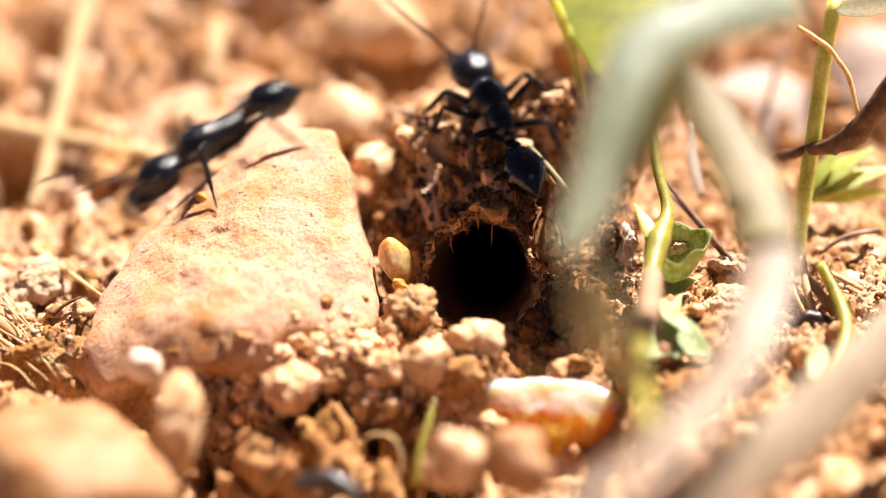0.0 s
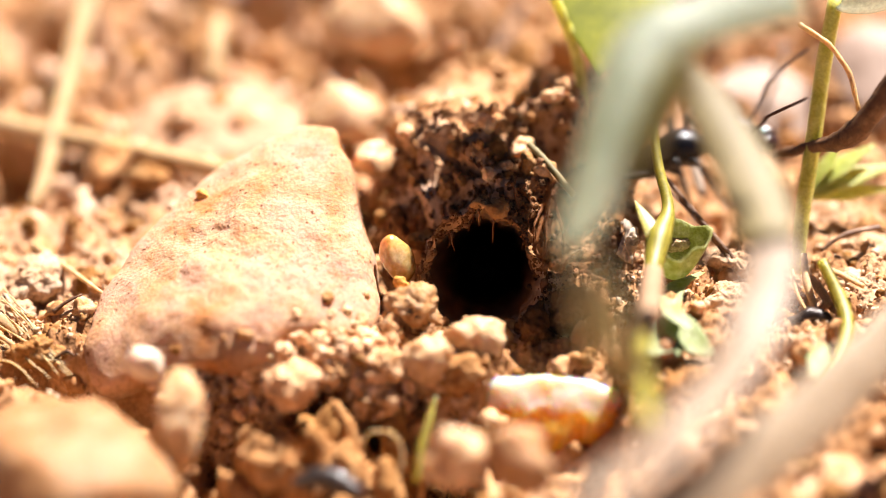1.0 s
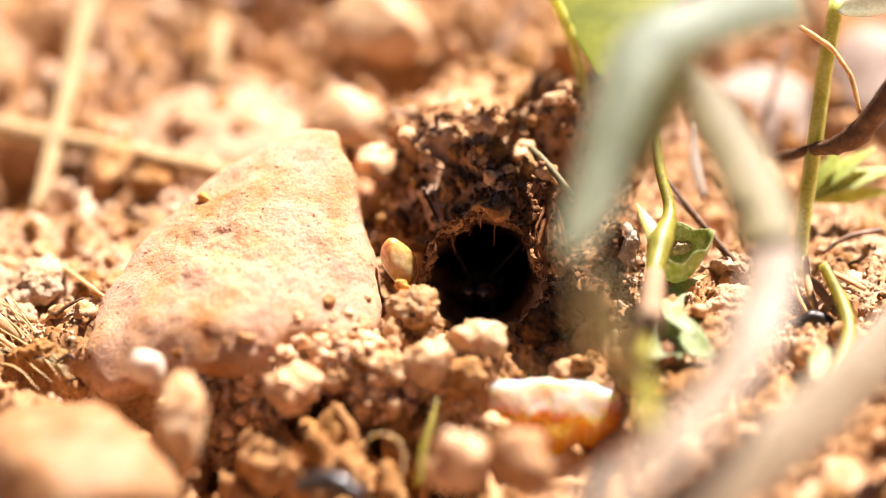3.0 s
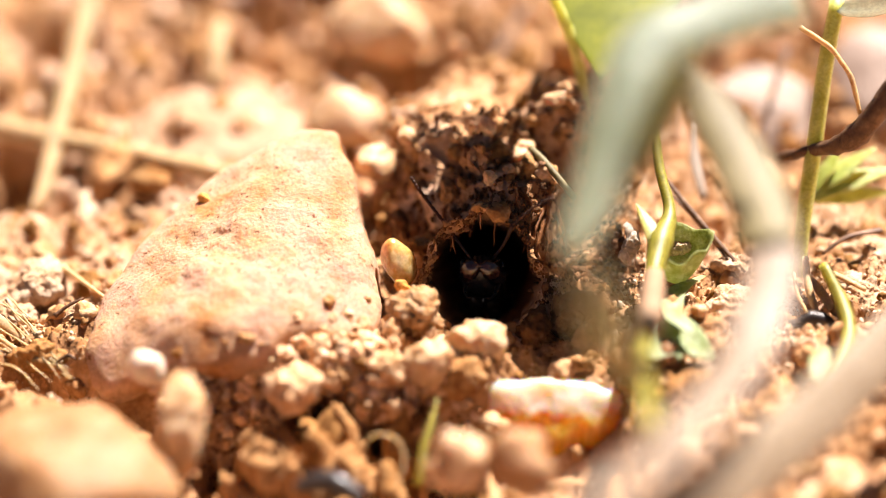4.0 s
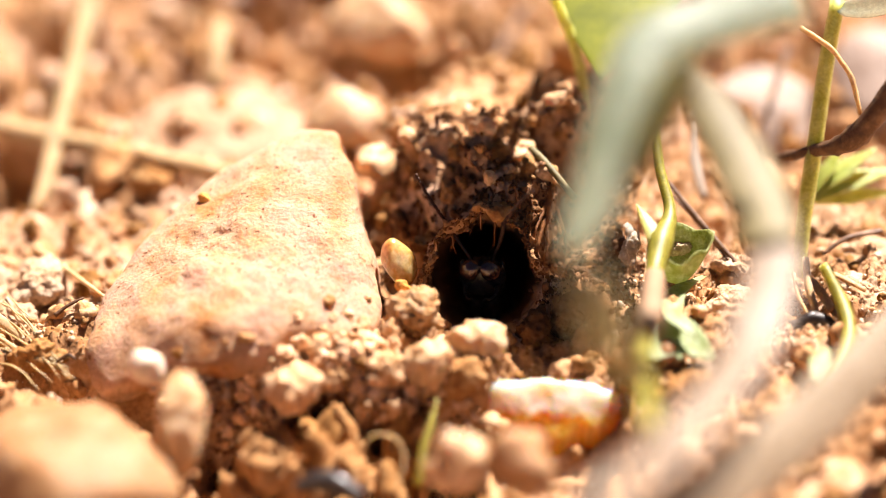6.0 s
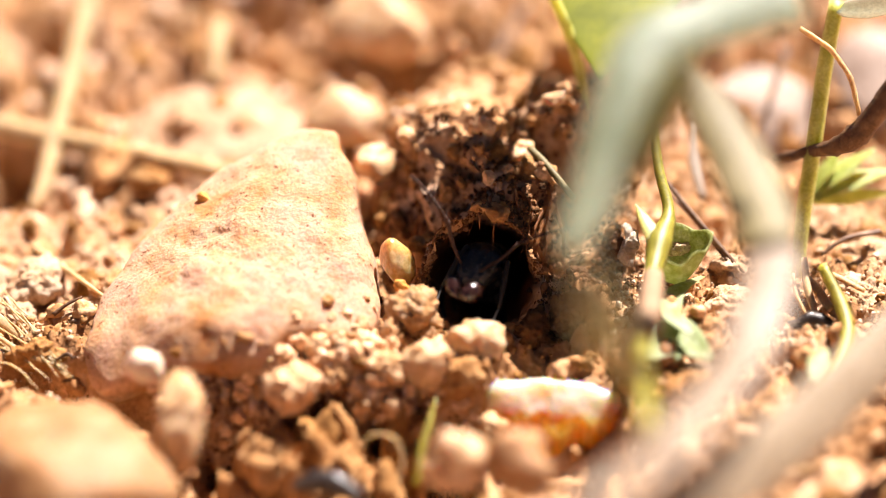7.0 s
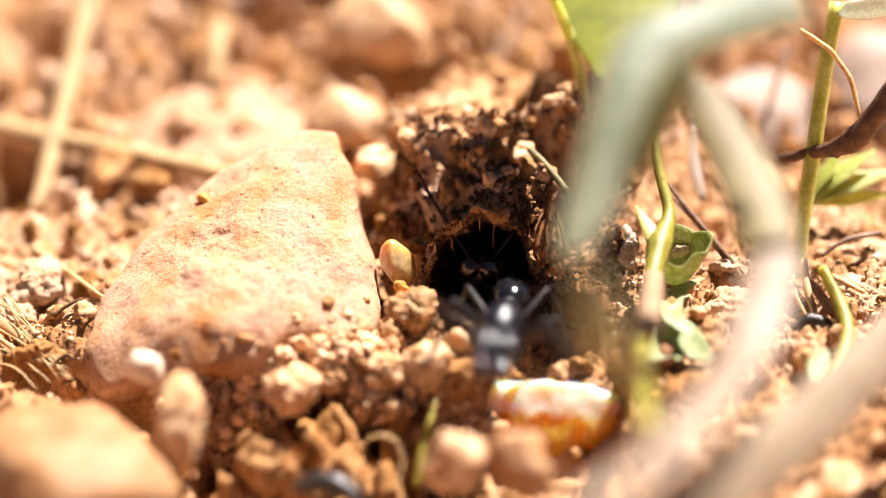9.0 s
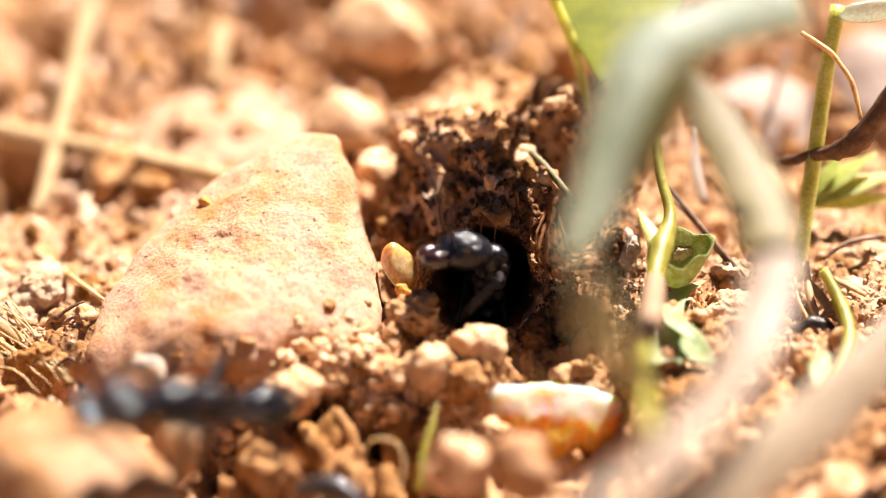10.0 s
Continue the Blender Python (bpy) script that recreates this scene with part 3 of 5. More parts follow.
def soil_spurs():
    """Crumbly spurs that stand in the cut: only their tops reach the sun."""
    for j, (x, y, top, wide) in enumerate(((-6.43, -8.4, -2.12, 1.25), (-8.13, -7.6, -1.04, 1.00), (-3.81, -7.6, -1.26, 1.20), (-4.30, -9.0, -2.70, 1.70), (-5.80, -6.6, -0.70, 1.50), (-4.95, -6.9, -1.00, 1.10), (-8.85, -6.3, -0.36, 1.60), (-2.21, -8.6, -2.65, 0.90), (-1.59, -8.9, -3.04, 0.80), (-7.48, -6.2, -0.40, 1.30), (-3.43, -6.2, -0.40, 1.30), (-5.63, -7.9, -1.73, 1.60), (-6.96, -7.4, -1.62, 1.40), (-9.12, -8.3, -1.86, 1.20), (-7.81, -9.0, -2.73, 1.40), (-2.24, -6.2, -0.60, 1.10), (-0.92, -7.6, -1.78, 0.70))):
        foot = float(surface([x], [y])[0][2]) - 0.5
        tall = max(top - foot, wide)
        clod("soil_clod", (x, y, foot + tall / 2), (2.1 * wide, 1.7 * wide, tall), CLOD, "crumbly spur of dry soil standing in the cut", 400 + j, (8 - 7 * (j % 4), 18 - 12 * (j % 5), 50 * j), "spurs before the rock")


soil_spurs()


for j, (at, size, kind) in enumerate((((2.00, 6.13, 5.98), (1.3, 1.1, 1.2), PALE), ((3.63, 5.81, 4.97), (2.0, 1.2, 0.9), PALE), ((2.08, 3.24, 4.81), (0.8, 0.7, 0.7), PALE), ((1.11, 8.74, 5.79), (0.9, 0.8, 0.8), WHITE), ((5.34, 7.66, 6.75), (1.8, 1.1, 0.8), PALE), ((-1.65, 6.89, 5.29), (1.2, 1.0, 1.0), PALE), ((-3.33, 8.26, 3.18), (2.6, 2.0, 2.2), PALE), ((-3.94, 7.44, 1.21), (1.5, 1.3, 1.4), PALE), ((1.71, 4.80, 5.61), (0.7, 0.6, 0.6), CLOD), ((2.58, 2.39, 3.63), (1.3, 1.0, 1.1), CLOD), ((-0.66, 9.53, 5.15), (1.6, 1.4, 1.6), PALE), ((3.01, 4.24, 4.78), (0.8, 0.7, 0.6), LOOSE))):
    pebble("pebble", at, size, kind, "small sunlit pale lump in the dark bank", 500 + j, (20, 15 * (j % 5) - 20, 40 * j), group="pale lumps in the bank", edge=14, rough=((0.12 * size[0], 1.2 / size[0]), (0.05 * size[0], 4 / size[0])))


for j, (x, y, z, wide) in enumerate(((-5.21, -3.13, 0.57, 0.53), (-4.10, -3.06, 0.25, 0.38), (-5.91, -3.41, -0.26, 0.48), (-3.41, -2.35, 0.34, 0.67), (-5.47, -3.26, 0.34, 0.78), (-4.35, -3.21, -0.06, 0.69), (-5.75, -3.32, -0.05, 0.65), (-5.06, -1.96, 1.37, 0.78), (-4.50, -3.23, 0.03, 0.79), (-3.52, -2.34, 0.45, 0.82), (-3.31, -1.15, 0.96, 0.42), (-4.06, -2.15, 0.83, 0.60), (-4.78, -2.55, 0.89, 0.64), (-8.66, -4.01, 0.73, 0.78), (-6.67, -3.76, -0.47, 0.63), (-8.37, -3.97, 0.64, 0.77), (-9.34, -4.12, 0.62, 0.38), (-7.42, -4.16, -0.35, 0.39), (-7.77, -4.02, 0.39, 0.43), (-11.36, -4.08, -0.08, 0.79), (-13.24, -3.39, -0.28, 0.37))):
    pebble("soil_crumb", (x, y, z), (wide, 0.8 * wide, 0.8 * wide), (LOOSE, CLOD, PALE)[j % 3], "small soil crumb sticking to the rock's front", 540 + j, (30 * j, 50 * j, 0), "soil crumb", "crumbs on the rock", 3, 10, ((0.14 * wide, 1.6 / wide), (0.06 * wide, 4 / wide)))


def scattered_pebbles():
    """Loose pebbles on the soil behind and beside the nest."""
    rng = random.Random(12)
    kinds = [pebble("pebble", (0, 0, 0), (rng.uniform(0.9, 1.2), rng.uniform(0.8, 1.0), rng.uniform(0.6, 0.85)), m, "loose rounded tan pebble on the soil", 40 + j, group="loose pebbles", sub=3, edge=9, rough=((0.05, 2.0), (0.03, 6.0)))
             for j, m in enumerate((PEBBLE, PEBBLE, PALE, CLOD, PEBBLE))]
    places = []
    while len(places) < 85:
        x, y = rng.uniform(-22, 21), rng.uniform(4, 42)
        if rng.random() < 0.3:
            x, y = rng.uniform(7, 20), rng.uniform(-8, 8)
        if -14 < x < -2 and y < 8:
            continue
        if abs(x - 2.8) < 6.5 and y < 9:
            continue
        places.append((x, y, rng.uniform(0.7, 1.6) * (1 + max(0, y - 8) / 22)))
    for j, (x, y, size) in enumerate(places):
        z = float(surface([x], [y])[0][2])
        if j < len(kinds):
            ob = kinds[j]
        else:
            ob = copy_thing(kinds[j % len(kinds)], Matrix())
        ob.scale = (size,) * 3
        ob.location = Vector((x, y, z + 0.22 * size)) * MM
        ob.rotation_euler = (rng.uniform(-0.4, 0.4), rng.uniform(-0.4, 0.4), rng.uniform(0, 6.3))


scattered_pebbles()


def background_clods():
    """Larger dry lumps lying about behind the nest."""
    rng = random.Random(21)
    made = 0
    while made < 30:
        x, y = rng.uniform(-26, 22), rng.uniform(11, 46)
        if abs(x - 3) < 7 and y < 18:
            continue
        if -8 < x < 0 and 14 < y < 36:
            continue
        size = rng.uniform(1.8, 4.2)
        z = float(surface([x], [y])[0][2])
        clod("soil_clod", (x, y, z + 0.2 * size), (size, size * rng.uniform(0.7, 1.0), size * rng.uniform(0.55, 0.8)), rng.choice((CLOD, CLOD, PALE, PINK)), "dry pale clod lying on the soil", 300 + made, (rng.uniform(-20, 30), rng.uniform(-20, 20), rng.uniform(0, 360)), "clods behind the nest", 4)
        made += 1


background_clods()

# ---- straws and twigs ----
strand("straw", [(-25.50, 17.67, 1.29), (-21.51, 15.82, 1.20), (-16.98, 13.65, 1.39), (-9.97, 10.46, 1.35)], (1.2, 1.25, 1.15, 0.8), STRAW, "pale dry straw lying on the soil", "straw", group="straws")
strand("straw", [(-19.69, 26.32, 6.90), (-19.74, 22.57, 4.95), (-20.04, 17.39, 2.46), (-20.34, 12.04, 0.07), (-20.63, 10.58, -0.55)], (1.2, 1.2, 1.0, 0.5), STRAW, "dry straw leaning over another straw", "straw", group="straws")
strand("straw", [(-12.40, 23.41, 4.63), (-12.34, 21.28, 3.80), (-12.28, 19.11, 2.71)], (0.9, 1.2, 0.8), STRAW, "short pale straw end standing in the soil", "straw", group="straws")
strand("straw", [(-19.80, 6.53, -0.50), (-17.63, 3.81, -0.29), (-15.33, 0.61, 0.09)], (0.3, 0.25, 0.15), STRAW, "thin dry straw against the rock", "straw", group="straws")
strand("straw", [(-20.58, 0.34, -0.43), (-18.58, -1.12, -1.25), (-16.27, -3.23, -1.81)], (0.35, 0.5, 0.2), STRAW, "split pale straw on a lump of earth", "straw", thick=(0.15, 0.2, 0.1), group="straws", rough=0.08)
strand("straw", [(-20.33, -0.97, -0.76), (-18.69, -1.87, -1.39), (-17.05, -2.62, -1.52)], (0.25, 0.3, 0.1), STRAW, "frayed straw fibre on a lump of earth", "straw", group="straws", rough=0.06)
strand("straw", [(16.37, 1.28, 1.77), (16.36, -0.17, 0.97), (16.60, -1.45, 0.25)], (0.3, 0.4, 0.25), STRAW, "short broken straw by the stem", "straw", group="straws")
strand("straw", [(16.39, 0.45, 1.26), (16.87, -0.22, 0.86), (17.24, -1.10, 0.49)], (0.35, 0.5, 0.4), STRAW, "short broken straw by the stem", "straw", thick=(0.2, 0.25, 0.2), group="straws")
strand("straw", [(16.94, 0.99, 1.43), (17.92, 0.42, 1.22), (18.89, -0.19, 0.92)], (0.25, 0.4, 0.3), STRAW, "short broken straw by the stem", "straw", thick=(0.2, 0.25, 0.2), group="straws")
strand("straw", [(15.84, 0.87, 1.21), (15.86, -0.28, 0.74), (16.19, -1.23, 0.24)], (0.15, 0.2, 0.15), STRAW, "thin straw fibre by the stem", "straw", group="straws")
for line in (((-20.81, 1.43, -0.28), (-18.98, -0.07, -0.55), (-17.29, -1.84, -1.32)), ((-19.79, 0.11, -0.65), (-18.24, -1.47, -1.07), (-16.54, -3.05, -1.69)), ((-20.00, -1.40, -0.94), (-18.35, -2.39, -1.51), (-17.12, -3.49, -1.88)), ((-19.80, -2.56, -1.41), (-18.75, -2.85, -1.52), (-17.62, -3.82, -2.08)), ((-18.98, -0.02, -0.46), (-17.69, -1.69, -1.06), (-16.15, -3.36, -1.84)), ((-20.44, 2.16, -0.19), (-19.42, 0.87, -0.50), (-18.72, 0.11, -0.65)), ((-20.15, -0.59, -0.68), (-18.17, -1.87, -1.18), (-16.75, -3.31, -1.76)), ((-20.07, 0.99, -0.27), (-18.13, -1.14, -0.86), (-17.08, -2.47, -1.46)), ((-19.95, -1.72, -1.10), (-18.49, -2.10, -1.39), (-16.80, -2.39, -1.51)), ((-19.61, 0.51, -0.53), (-17.77, -1.92, -1.27), (-16.41, -2.87, -1.56))):
    strand("straw", line, (0.05, 0.11, 0.04), STRAW, "pale frayed straw fibre on a lump of earth", "straw", thick=(0.05, 0.09, 0.04), group="straws", rough=0.04, seed=line[0][0])
strand("twig", [(-17.05, -2.56, -1.41), (-16.56, -2.42, -1.14), (-16.16, -2.66, -1.17)], (0.12, 0.2, 0.1), TWIG, "tiny dark twig on the soil", "twig", group="twigs")
strand("straw", [(12.40, 10.30, 4.46), (12.20, 8.55, 3.29), (12.49, 6.75, 2.05)], (0.3, 0.6, 0.4), BLEACHED, "white papery scrap of dry grass", "dry grass", thick=(0.15, 0.2, 0.15))
strand("twig", [(10.45, 5.36, 3.68), (11.89, 3.55, 2.41), (13.76, 1.57, 0.82)], (0.22, 0.3, 0.22), TWIG, "thin dark brown twig", "twig", group="twigs")
strand("twig", [(10.72, 5.02, 3.05), (11.82, 3.90, 2.23), (13.07, 1.99, 1.18)], (0.14, 0.18, 0.12), TWIG, "thin dark brown twig beside another", "twig", group="twigs")
strand("twig", [(4.74, 27.17, 4.24), (2.99, 22.06, 3.16), (1.67, 17.14, 2.41)], (0.7, 0.7, 0.4), TWIG, "dark twig on the bank", "twig", group="twigs")
strand("twig", [(17.79, 16.67, 5.79), (17.10, 14.98, 4.75), (16.26, 13.05, 3.24), (15.60, 11.40, 2.27)], (0.4, 0.3, 0.35, 0.3), TWIG, "short dark knotty twig", "twig", group="twigs", rough=0.15)
strand("twig", [(-17.57, 0.13, -0.61), (-17.00, 0.43, -0.25), (-16.30, 0.68, -0.00)], (0.22, 0.16, 0.12), TWIG, "tiny dark twig on the soil", "twig", group="twigs")
strand("twig", [(17.50, 2.86, 1.12), (18.67, 3.23, 1.81), (20.33, 3.74, 1.93)], (0.2, 0.3, 0.4), TWIG, "dark curled dry scrap", "twig", thick=(0.15, 0.2, 0.2), group="twigs")
strand("grass_stem", [(4.03, 5.34, 5.36), (4.62, 4.52, 5.08), (5.31, 3.57, 4.59), (6.00, 2.81, 3.99)], (0.3, 0.34, 0.34, 0.3), SHEATH, "thin olive-brown grass stem leaning over the bank", "grass stem")
strand("root", [(-3.39, -8.08, -2.42), (-2.92, -7.75, -1.80), (-1.97, -7.97, -1.79), (-1.61, -8.74, -2.39), (-1.95, -9.67, -3.28)], (0.10, 0.13, 0.12, 0.08), STRAW, "thin curled tan root in the soil", "root")


# ---- plants: each with its stem and leaves ----
def plant(label, *parts):
    ob = thing("plant", parts[0][2][-1])
    base = Vector(parts[0][2][-1])
    for name, note, line, widths, material, more in parts:
        part(name, sweep([Vector(p) - base for p in line], widths, **more), material, ob, note)
    return tagged(ob, label, "plant", "small plants")


plant("yellow-green plant with a broad bright leaf",
      ("stem", "", [(4.92, 10.62, 11.46), (6.02, 9.96, 9.15), (6.74, 9.75, 6.63), (7.22, 9.19, 2.38), (7.47, 8.56, -0.09)], (0.5, 0.55, 0.6, 0.6), PALE_STEM, {}),
      ("leaf", "bright yellow-green leaf", [(9.72, 19.47, 13.18), (9.28, 16.58, 12.02), (8.53, 12.59, 10.47), (7.98, 9.68, 9.26), (7.34, 7.00, 8.06)], (1.0, 5.4, 6.4, 4.0, 0.1), LEAF, dict(thick=(0.1, 0.1, 0.1), side=(1, 0.0, 0.05), seg=24, fold=-0.06, steps=8)),
      ("stem", "", [(5.75, 11.59, 21.79), (4.98, 11.41, 17.20), (4.71, 10.98, 13.83), (4.92, 10.62, 11.46)], (0.4, 0.45, 0.5), STEM, {}),
      # two unseen leaves, added above the view to cast shade on the bank
      ("leaf", "bright yellow-green leaf", [(7.5, 15.5, 17.5), (7.0, 12.8, 16.8), (6.3, 11.0, 16.3), (5.2, 8.6, 15.6), (4.3, 6.2, 14.8)], (0.3, 0.35, 0.4, 0.5, 1.2, 6.2, 6.8, 5.2, 0.6), LEAF, dict(thick=(0.1, 0.1, 0.1), side=(1, -0.4, 0.1), seg=24, fold=0.12, steps=8)),
      ("leaf", "bright yellow-green leaf", [(7.5, 15.5, 17.5), (9.2, 11.5, 16.8), (9.9, 8.4, 16.2), (9.8, 6.4, 15.7), (9.5, 4.2, 15.0)], (0.3, 0.3, 0.35, 0.4, 4.6, 5.2, 4.6, 0.3), LEAF, dict(thick=(0.1, 0.1, 0.1), side=(1, 0.2, 0.1), seg=24, fold=0.12, steps=8)))
knee = plant("plant with a thick-kneed green stem and curled leaves",
      ("stem", "", [(9.54, 6.33, 7.64), (9.78, 3.44, 5.40), (10.14, 1.56, 4.00), (9.62, -0.04, 3.33), (9.06, -2.38, 2.77), (8.50, -6.08, 3.48), (7.74, -11.23, 4.44), (7.22, -17.66, 5.12)], (0.42, 0.46, 0.55, 1.15, 0.75, 0.6, 0.6, 0.7), STEM, {}),
      ("leaf", "pointed pale leaf stub", [(8.66, 1.79, 4.22), (8.94, 1.00, 4.00), (9.40, -0.16, 3.53)], (0.05, 0.5, 0.9), PALE_STEM, dict(thick=(0.08, 0.15, 0.2))),
      ("sheath", "pinkish beige sheath", [(9.09, -2.53, 2.91), (8.54, -6.37, 3.78), (7.99, -10.06, 4.50)], (0.9, 1.05, 0.9), SHEATH_PINK, {}),
      ("leaf", "pale green leaf scrap", [(11.78, 0.80, 1.07), (10.58, -0.54, 1.12), (10.01, -1.82, 1.04), (10.18, -3.35, 0.94)], (0.3, 0.9, 1.1, 0.4), PALE_GREEN, dict(thick=(0.08, 0.1, 0.08), fold=0.3, side=(1, 0.2, 0.1), seg=14)),
      ("leaf", "pale green leaf scrap", [(9.70, -1.79, 1.31), (9.99, -3.20, 1.22), (10.75, -4.23, 0.98)], (0.3, 0.9, 0.2), PALE_GREEN, dict(thick=(0.08, 0.1, 0.08), fold=0.3, side=(1, 0.4, 0.1), seg=14)),
      ("leaf", "green leaf lying on the soil", [(8.73, -4.52, 0.03), (10.13, -3.64, 0.40), (11.52, -4.69, 0.13)], (0.4, 2.4, 0.3), PALE_GREEN, dict(thick=(0.08, 0.1, 0.08), fold=0.2, side=(0.1, 0.85, 0.4), seg=14)),
      ("leaf", "withered olive leaf", [(4.64, -19.37, 12.56), (4.97, -19.93, 11.52), (5.55, -19.71, 9.80), (6.92, -17.02, 6.34)], (0.7, 1.7, 1.5, 0.4), SHEATH, dict(thick=(0.12, 0.15, 0.12), fold=0.2, side=(1, -0.2, 0), seg=18)))


def cup_leaf(parent, at):
    """A curled leaf like a small ragged cup."""
    verts, faces, seg, rings = [], [], 28, 9
    for side in (0, 1):
        for i in range(rings):
            h = i / (rings - 1)
            for j in range(seg):
                a = 2 * math.pi * j / seg
                wave = 1 + 0.10 * math.sin(3 * a + 1) + 0.06 * math.sin(7 * a)
                r = (1.25 * math.sqrt(h) + 0.05) * wave - 0.07 * side
                lift = 2.1 * h + h * h * (0.35 * math.sin(a + 0.4) + 0.16 * math.sin(5 * a))
                verts.append((r * math.cos(a) * 1.1, r * math.sin(a) * 0.9, lift + 0.05 * side * (1 - h)))
    n = seg * rings
    for i in range(rings - 1):
        for j in range(seg):
            a, b = i * seg + j, i * seg + (j + 1) % seg
            faces.append((a, b, b + seg, a + seg))
            faces.append((n + a, n + a + seg, n + b + seg, n + b))
    for j in range(seg):
        a, b = n - seg + j, n - seg + (j + 1) % seg
        faces.append((a, b, n + b, n + a))
    base = np.array(parent.location) / MM
    part("cup_leaf", (np.array(verts), faces), CUP, parent, "dull green leaf curled like a cup", at=np.array(at) - base)


cup_leaf(knee, (10.48, 0.48, 0.90))
clod("soil_clod", (10.71, 1.42, 2.24), (1.7, 1.3, 1.0), PALE_CRUST, "crumbly soil caught in the curled leaf", 81)
clod("soil_clod", (8.53, 1.90, 1.87), (1.1, 1.0, 2.0), WITHERED, "papery dry plant scrap with soil", 82, (0, 15, 0))
strand("dry_leaf", [(8.24, 2.66, 2.87), (8.61, 1.96, 2.42), (8.52, 1.01, 1.48)], (0.3, 0.7, 0.3), WITHERED, "papery dry leaf scrap", "dry leaf", thick=(0.08, 0.1, 0.08), rough=0.15)
plant("upright green plant with a pale toothed top leaf",
      ("stem", "", [(18.20, 8.35, 11.44), (17.63, 6.88, 8.68), (17.16, 5.29, 5.68), (16.59, 3.45, 2.23), (16.38, 2.35, 0.16)], (0.7, 0.75, 0.75, 0.65), PALE_STEM, {}),
      ("leaf", "pale green top leaf", [(18.10, 8.29, 11.32), (18.58, 7.80, 11.26), (19.60, 7.25, 11.51), (21.27, 6.45, 12.13)], (0.3, 1.0, 1.3, 0.8), GREY_LEAF, dict(thick=(0.1, 0.12, 0.1), side=(0.1, 0.8, 0.5), fold=0.2, seg=16)),
      ("leaf", "small lobed green leaf", [(17.41, 6.30, 2.26), (18.97, 6.96, 3.50), (20.58, 7.44, 4.40)], (0.4, 1.2, 0.1), LOBED, dict(thick=(0.08, 0.1, 0.08), side=(0.2, 0.82, 0.47), seg=14)),
      ("leaf", "small lobed green leaf", [(17.52, 6.30, 2.26), (19.51, 6.73, 3.07), (21.93, 7.01, 3.59)], (0.4, 1.2, 0.1), LOBED, dict(thick=(0.08, 0.1, 0.08), side=(0.2, 0.82, 0.47), seg=14)),
      ("leaf", "small lobed green leaf", [(17.63, 6.25, 2.17), (19.24, 6.39, 2.43), (21.66, 6.45, 2.55)], (0.4, 1.2, 0.1), LOBED, dict(thick=(0.08, 0.1, 0.08), side=(0.2, 0.82, 0.47), seg=14)),
      ("leaf", "small lobed green leaf", [(17.41, 6.33, 2.31), (18.22, 6.96, 3.50), (18.97, 7.44, 4.40)], (0.4, 1.2, 0.1), LOBED, dict(thick=(0.08, 0.1, 0.08), side=(0.2, 0.82, 0.47), seg=14)))
plant("bent olive sprout with a pale sheath",
      ("stem", "", [(16.93, -0.02, 2.09), (17.51, -1.68, 1.10), (17.54, -3.33, 0.56), (16.74, -5.12, 0.17), (15.62, -6.70, -0.24)], (0.5, 0.65, 0.6, 0.55, 0.6), STEM, {}),
      ("sheath", "pale dry sheath", [(16.34, -4.50, 0.49), (15.93, -5.29, 0.28), (15.52, -6.33, 0.03)], (0.4, 1.0, 0.4), PALE_GREEN, dict(thick=(0.1, 0.12, 0.1))))
plant("tiny green grass sprout among crumbs",
      ("blade", "", [(-0.24, -5.85, -1.21), (-0.48, -6.64, -1.83), (-0.85, -7.58, -2.76), (-1.04, -8.42, -3.90)], (0.1, 0.35, 0.4, 0.35), STEM, dict(thick=(0.08, 0.15, 0.2))))
plant("grass tuft with an arching grey-green leaf and a bleached stalk",
      ("dry_blade", "bleached white blade", [(11.81, -11.16, 10.11), (11.93, -13.03, 9.57), (10.31, -17.56, 8.51), (7.32, -22.76, 8.32), (3.34, -28.11, 8.91)], (1.6, 1.9, 2.0, 2.0, 2.1), BLEACHED, dict(thick=(0.2, 0.35, 0.4), side=(0.9, 0.3, 0.2), seg=14, fold=-0.12)),
      ("sheath", "olive-beige dry sheath", [(9.15, -4.14, 13.52), (10.49, -6.00, 12.15), (11.65, -9.64, 10.63), (11.88, -12.66, 9.84)], (0.9, 1.9, 2.4, 2.1), SHEATH, dict(thick=(0.2, 0.35, 0.4), side=(0.9, 0.3, 0.2), seg=14, fold=-0.12)),
      ("green_blade", "arching grey-green leaf", [(4.27, -15.44, 10.79), (4.83, -14.49, 11.51), (5.61, -12.94, 12.72), (6.13, -11.37, 13.98), (6.76, -9.77, 15.28), (7.88, -8.37, 16.21), (9.94, -7.68, 16.66), (13.06, -7.08, 17.36)], (0.49, 1.47, 2.04, 2.16, 2.16, 2.32, 2.48, 2.48), GREY_LEAF, dict(thick=(0.2, 0.3, 0.3), side=(0.69, -0.64, -0.33), fold=0.12, seg=16)),
      ("fold", "olive folded underside of the leaf", [(9.00, -10.37, 16.28), (8.20, -11.40, 15.62), (7.47, -12.57, 14.69), (6.70, -13.75, 13.76), (5.96, -14.84, 12.99)], (0.9, 1.8, 2.0, 1.6, 0.3), OLIVE, dict(thick=(0.3, 0.4, 0.4, 0.2), side=(0.61, 0.43, -0.66))))
strand("dry_grass", [(20.52, -6.52, 4.79), (13.14, -16.64, 4.92), (6.58, -25.07, 6.10)], (2.0, 2.4, 2.4), BEIGE, "broad dry beige grass blade on the soil", "dry grass", thick=(0.4, 0.5, 0.5), side=(0.6, -0.38, -0.7), seg=14, fold=-0.1)
dry = thing("dry_twig", (15.65, 6.73, 4.14))
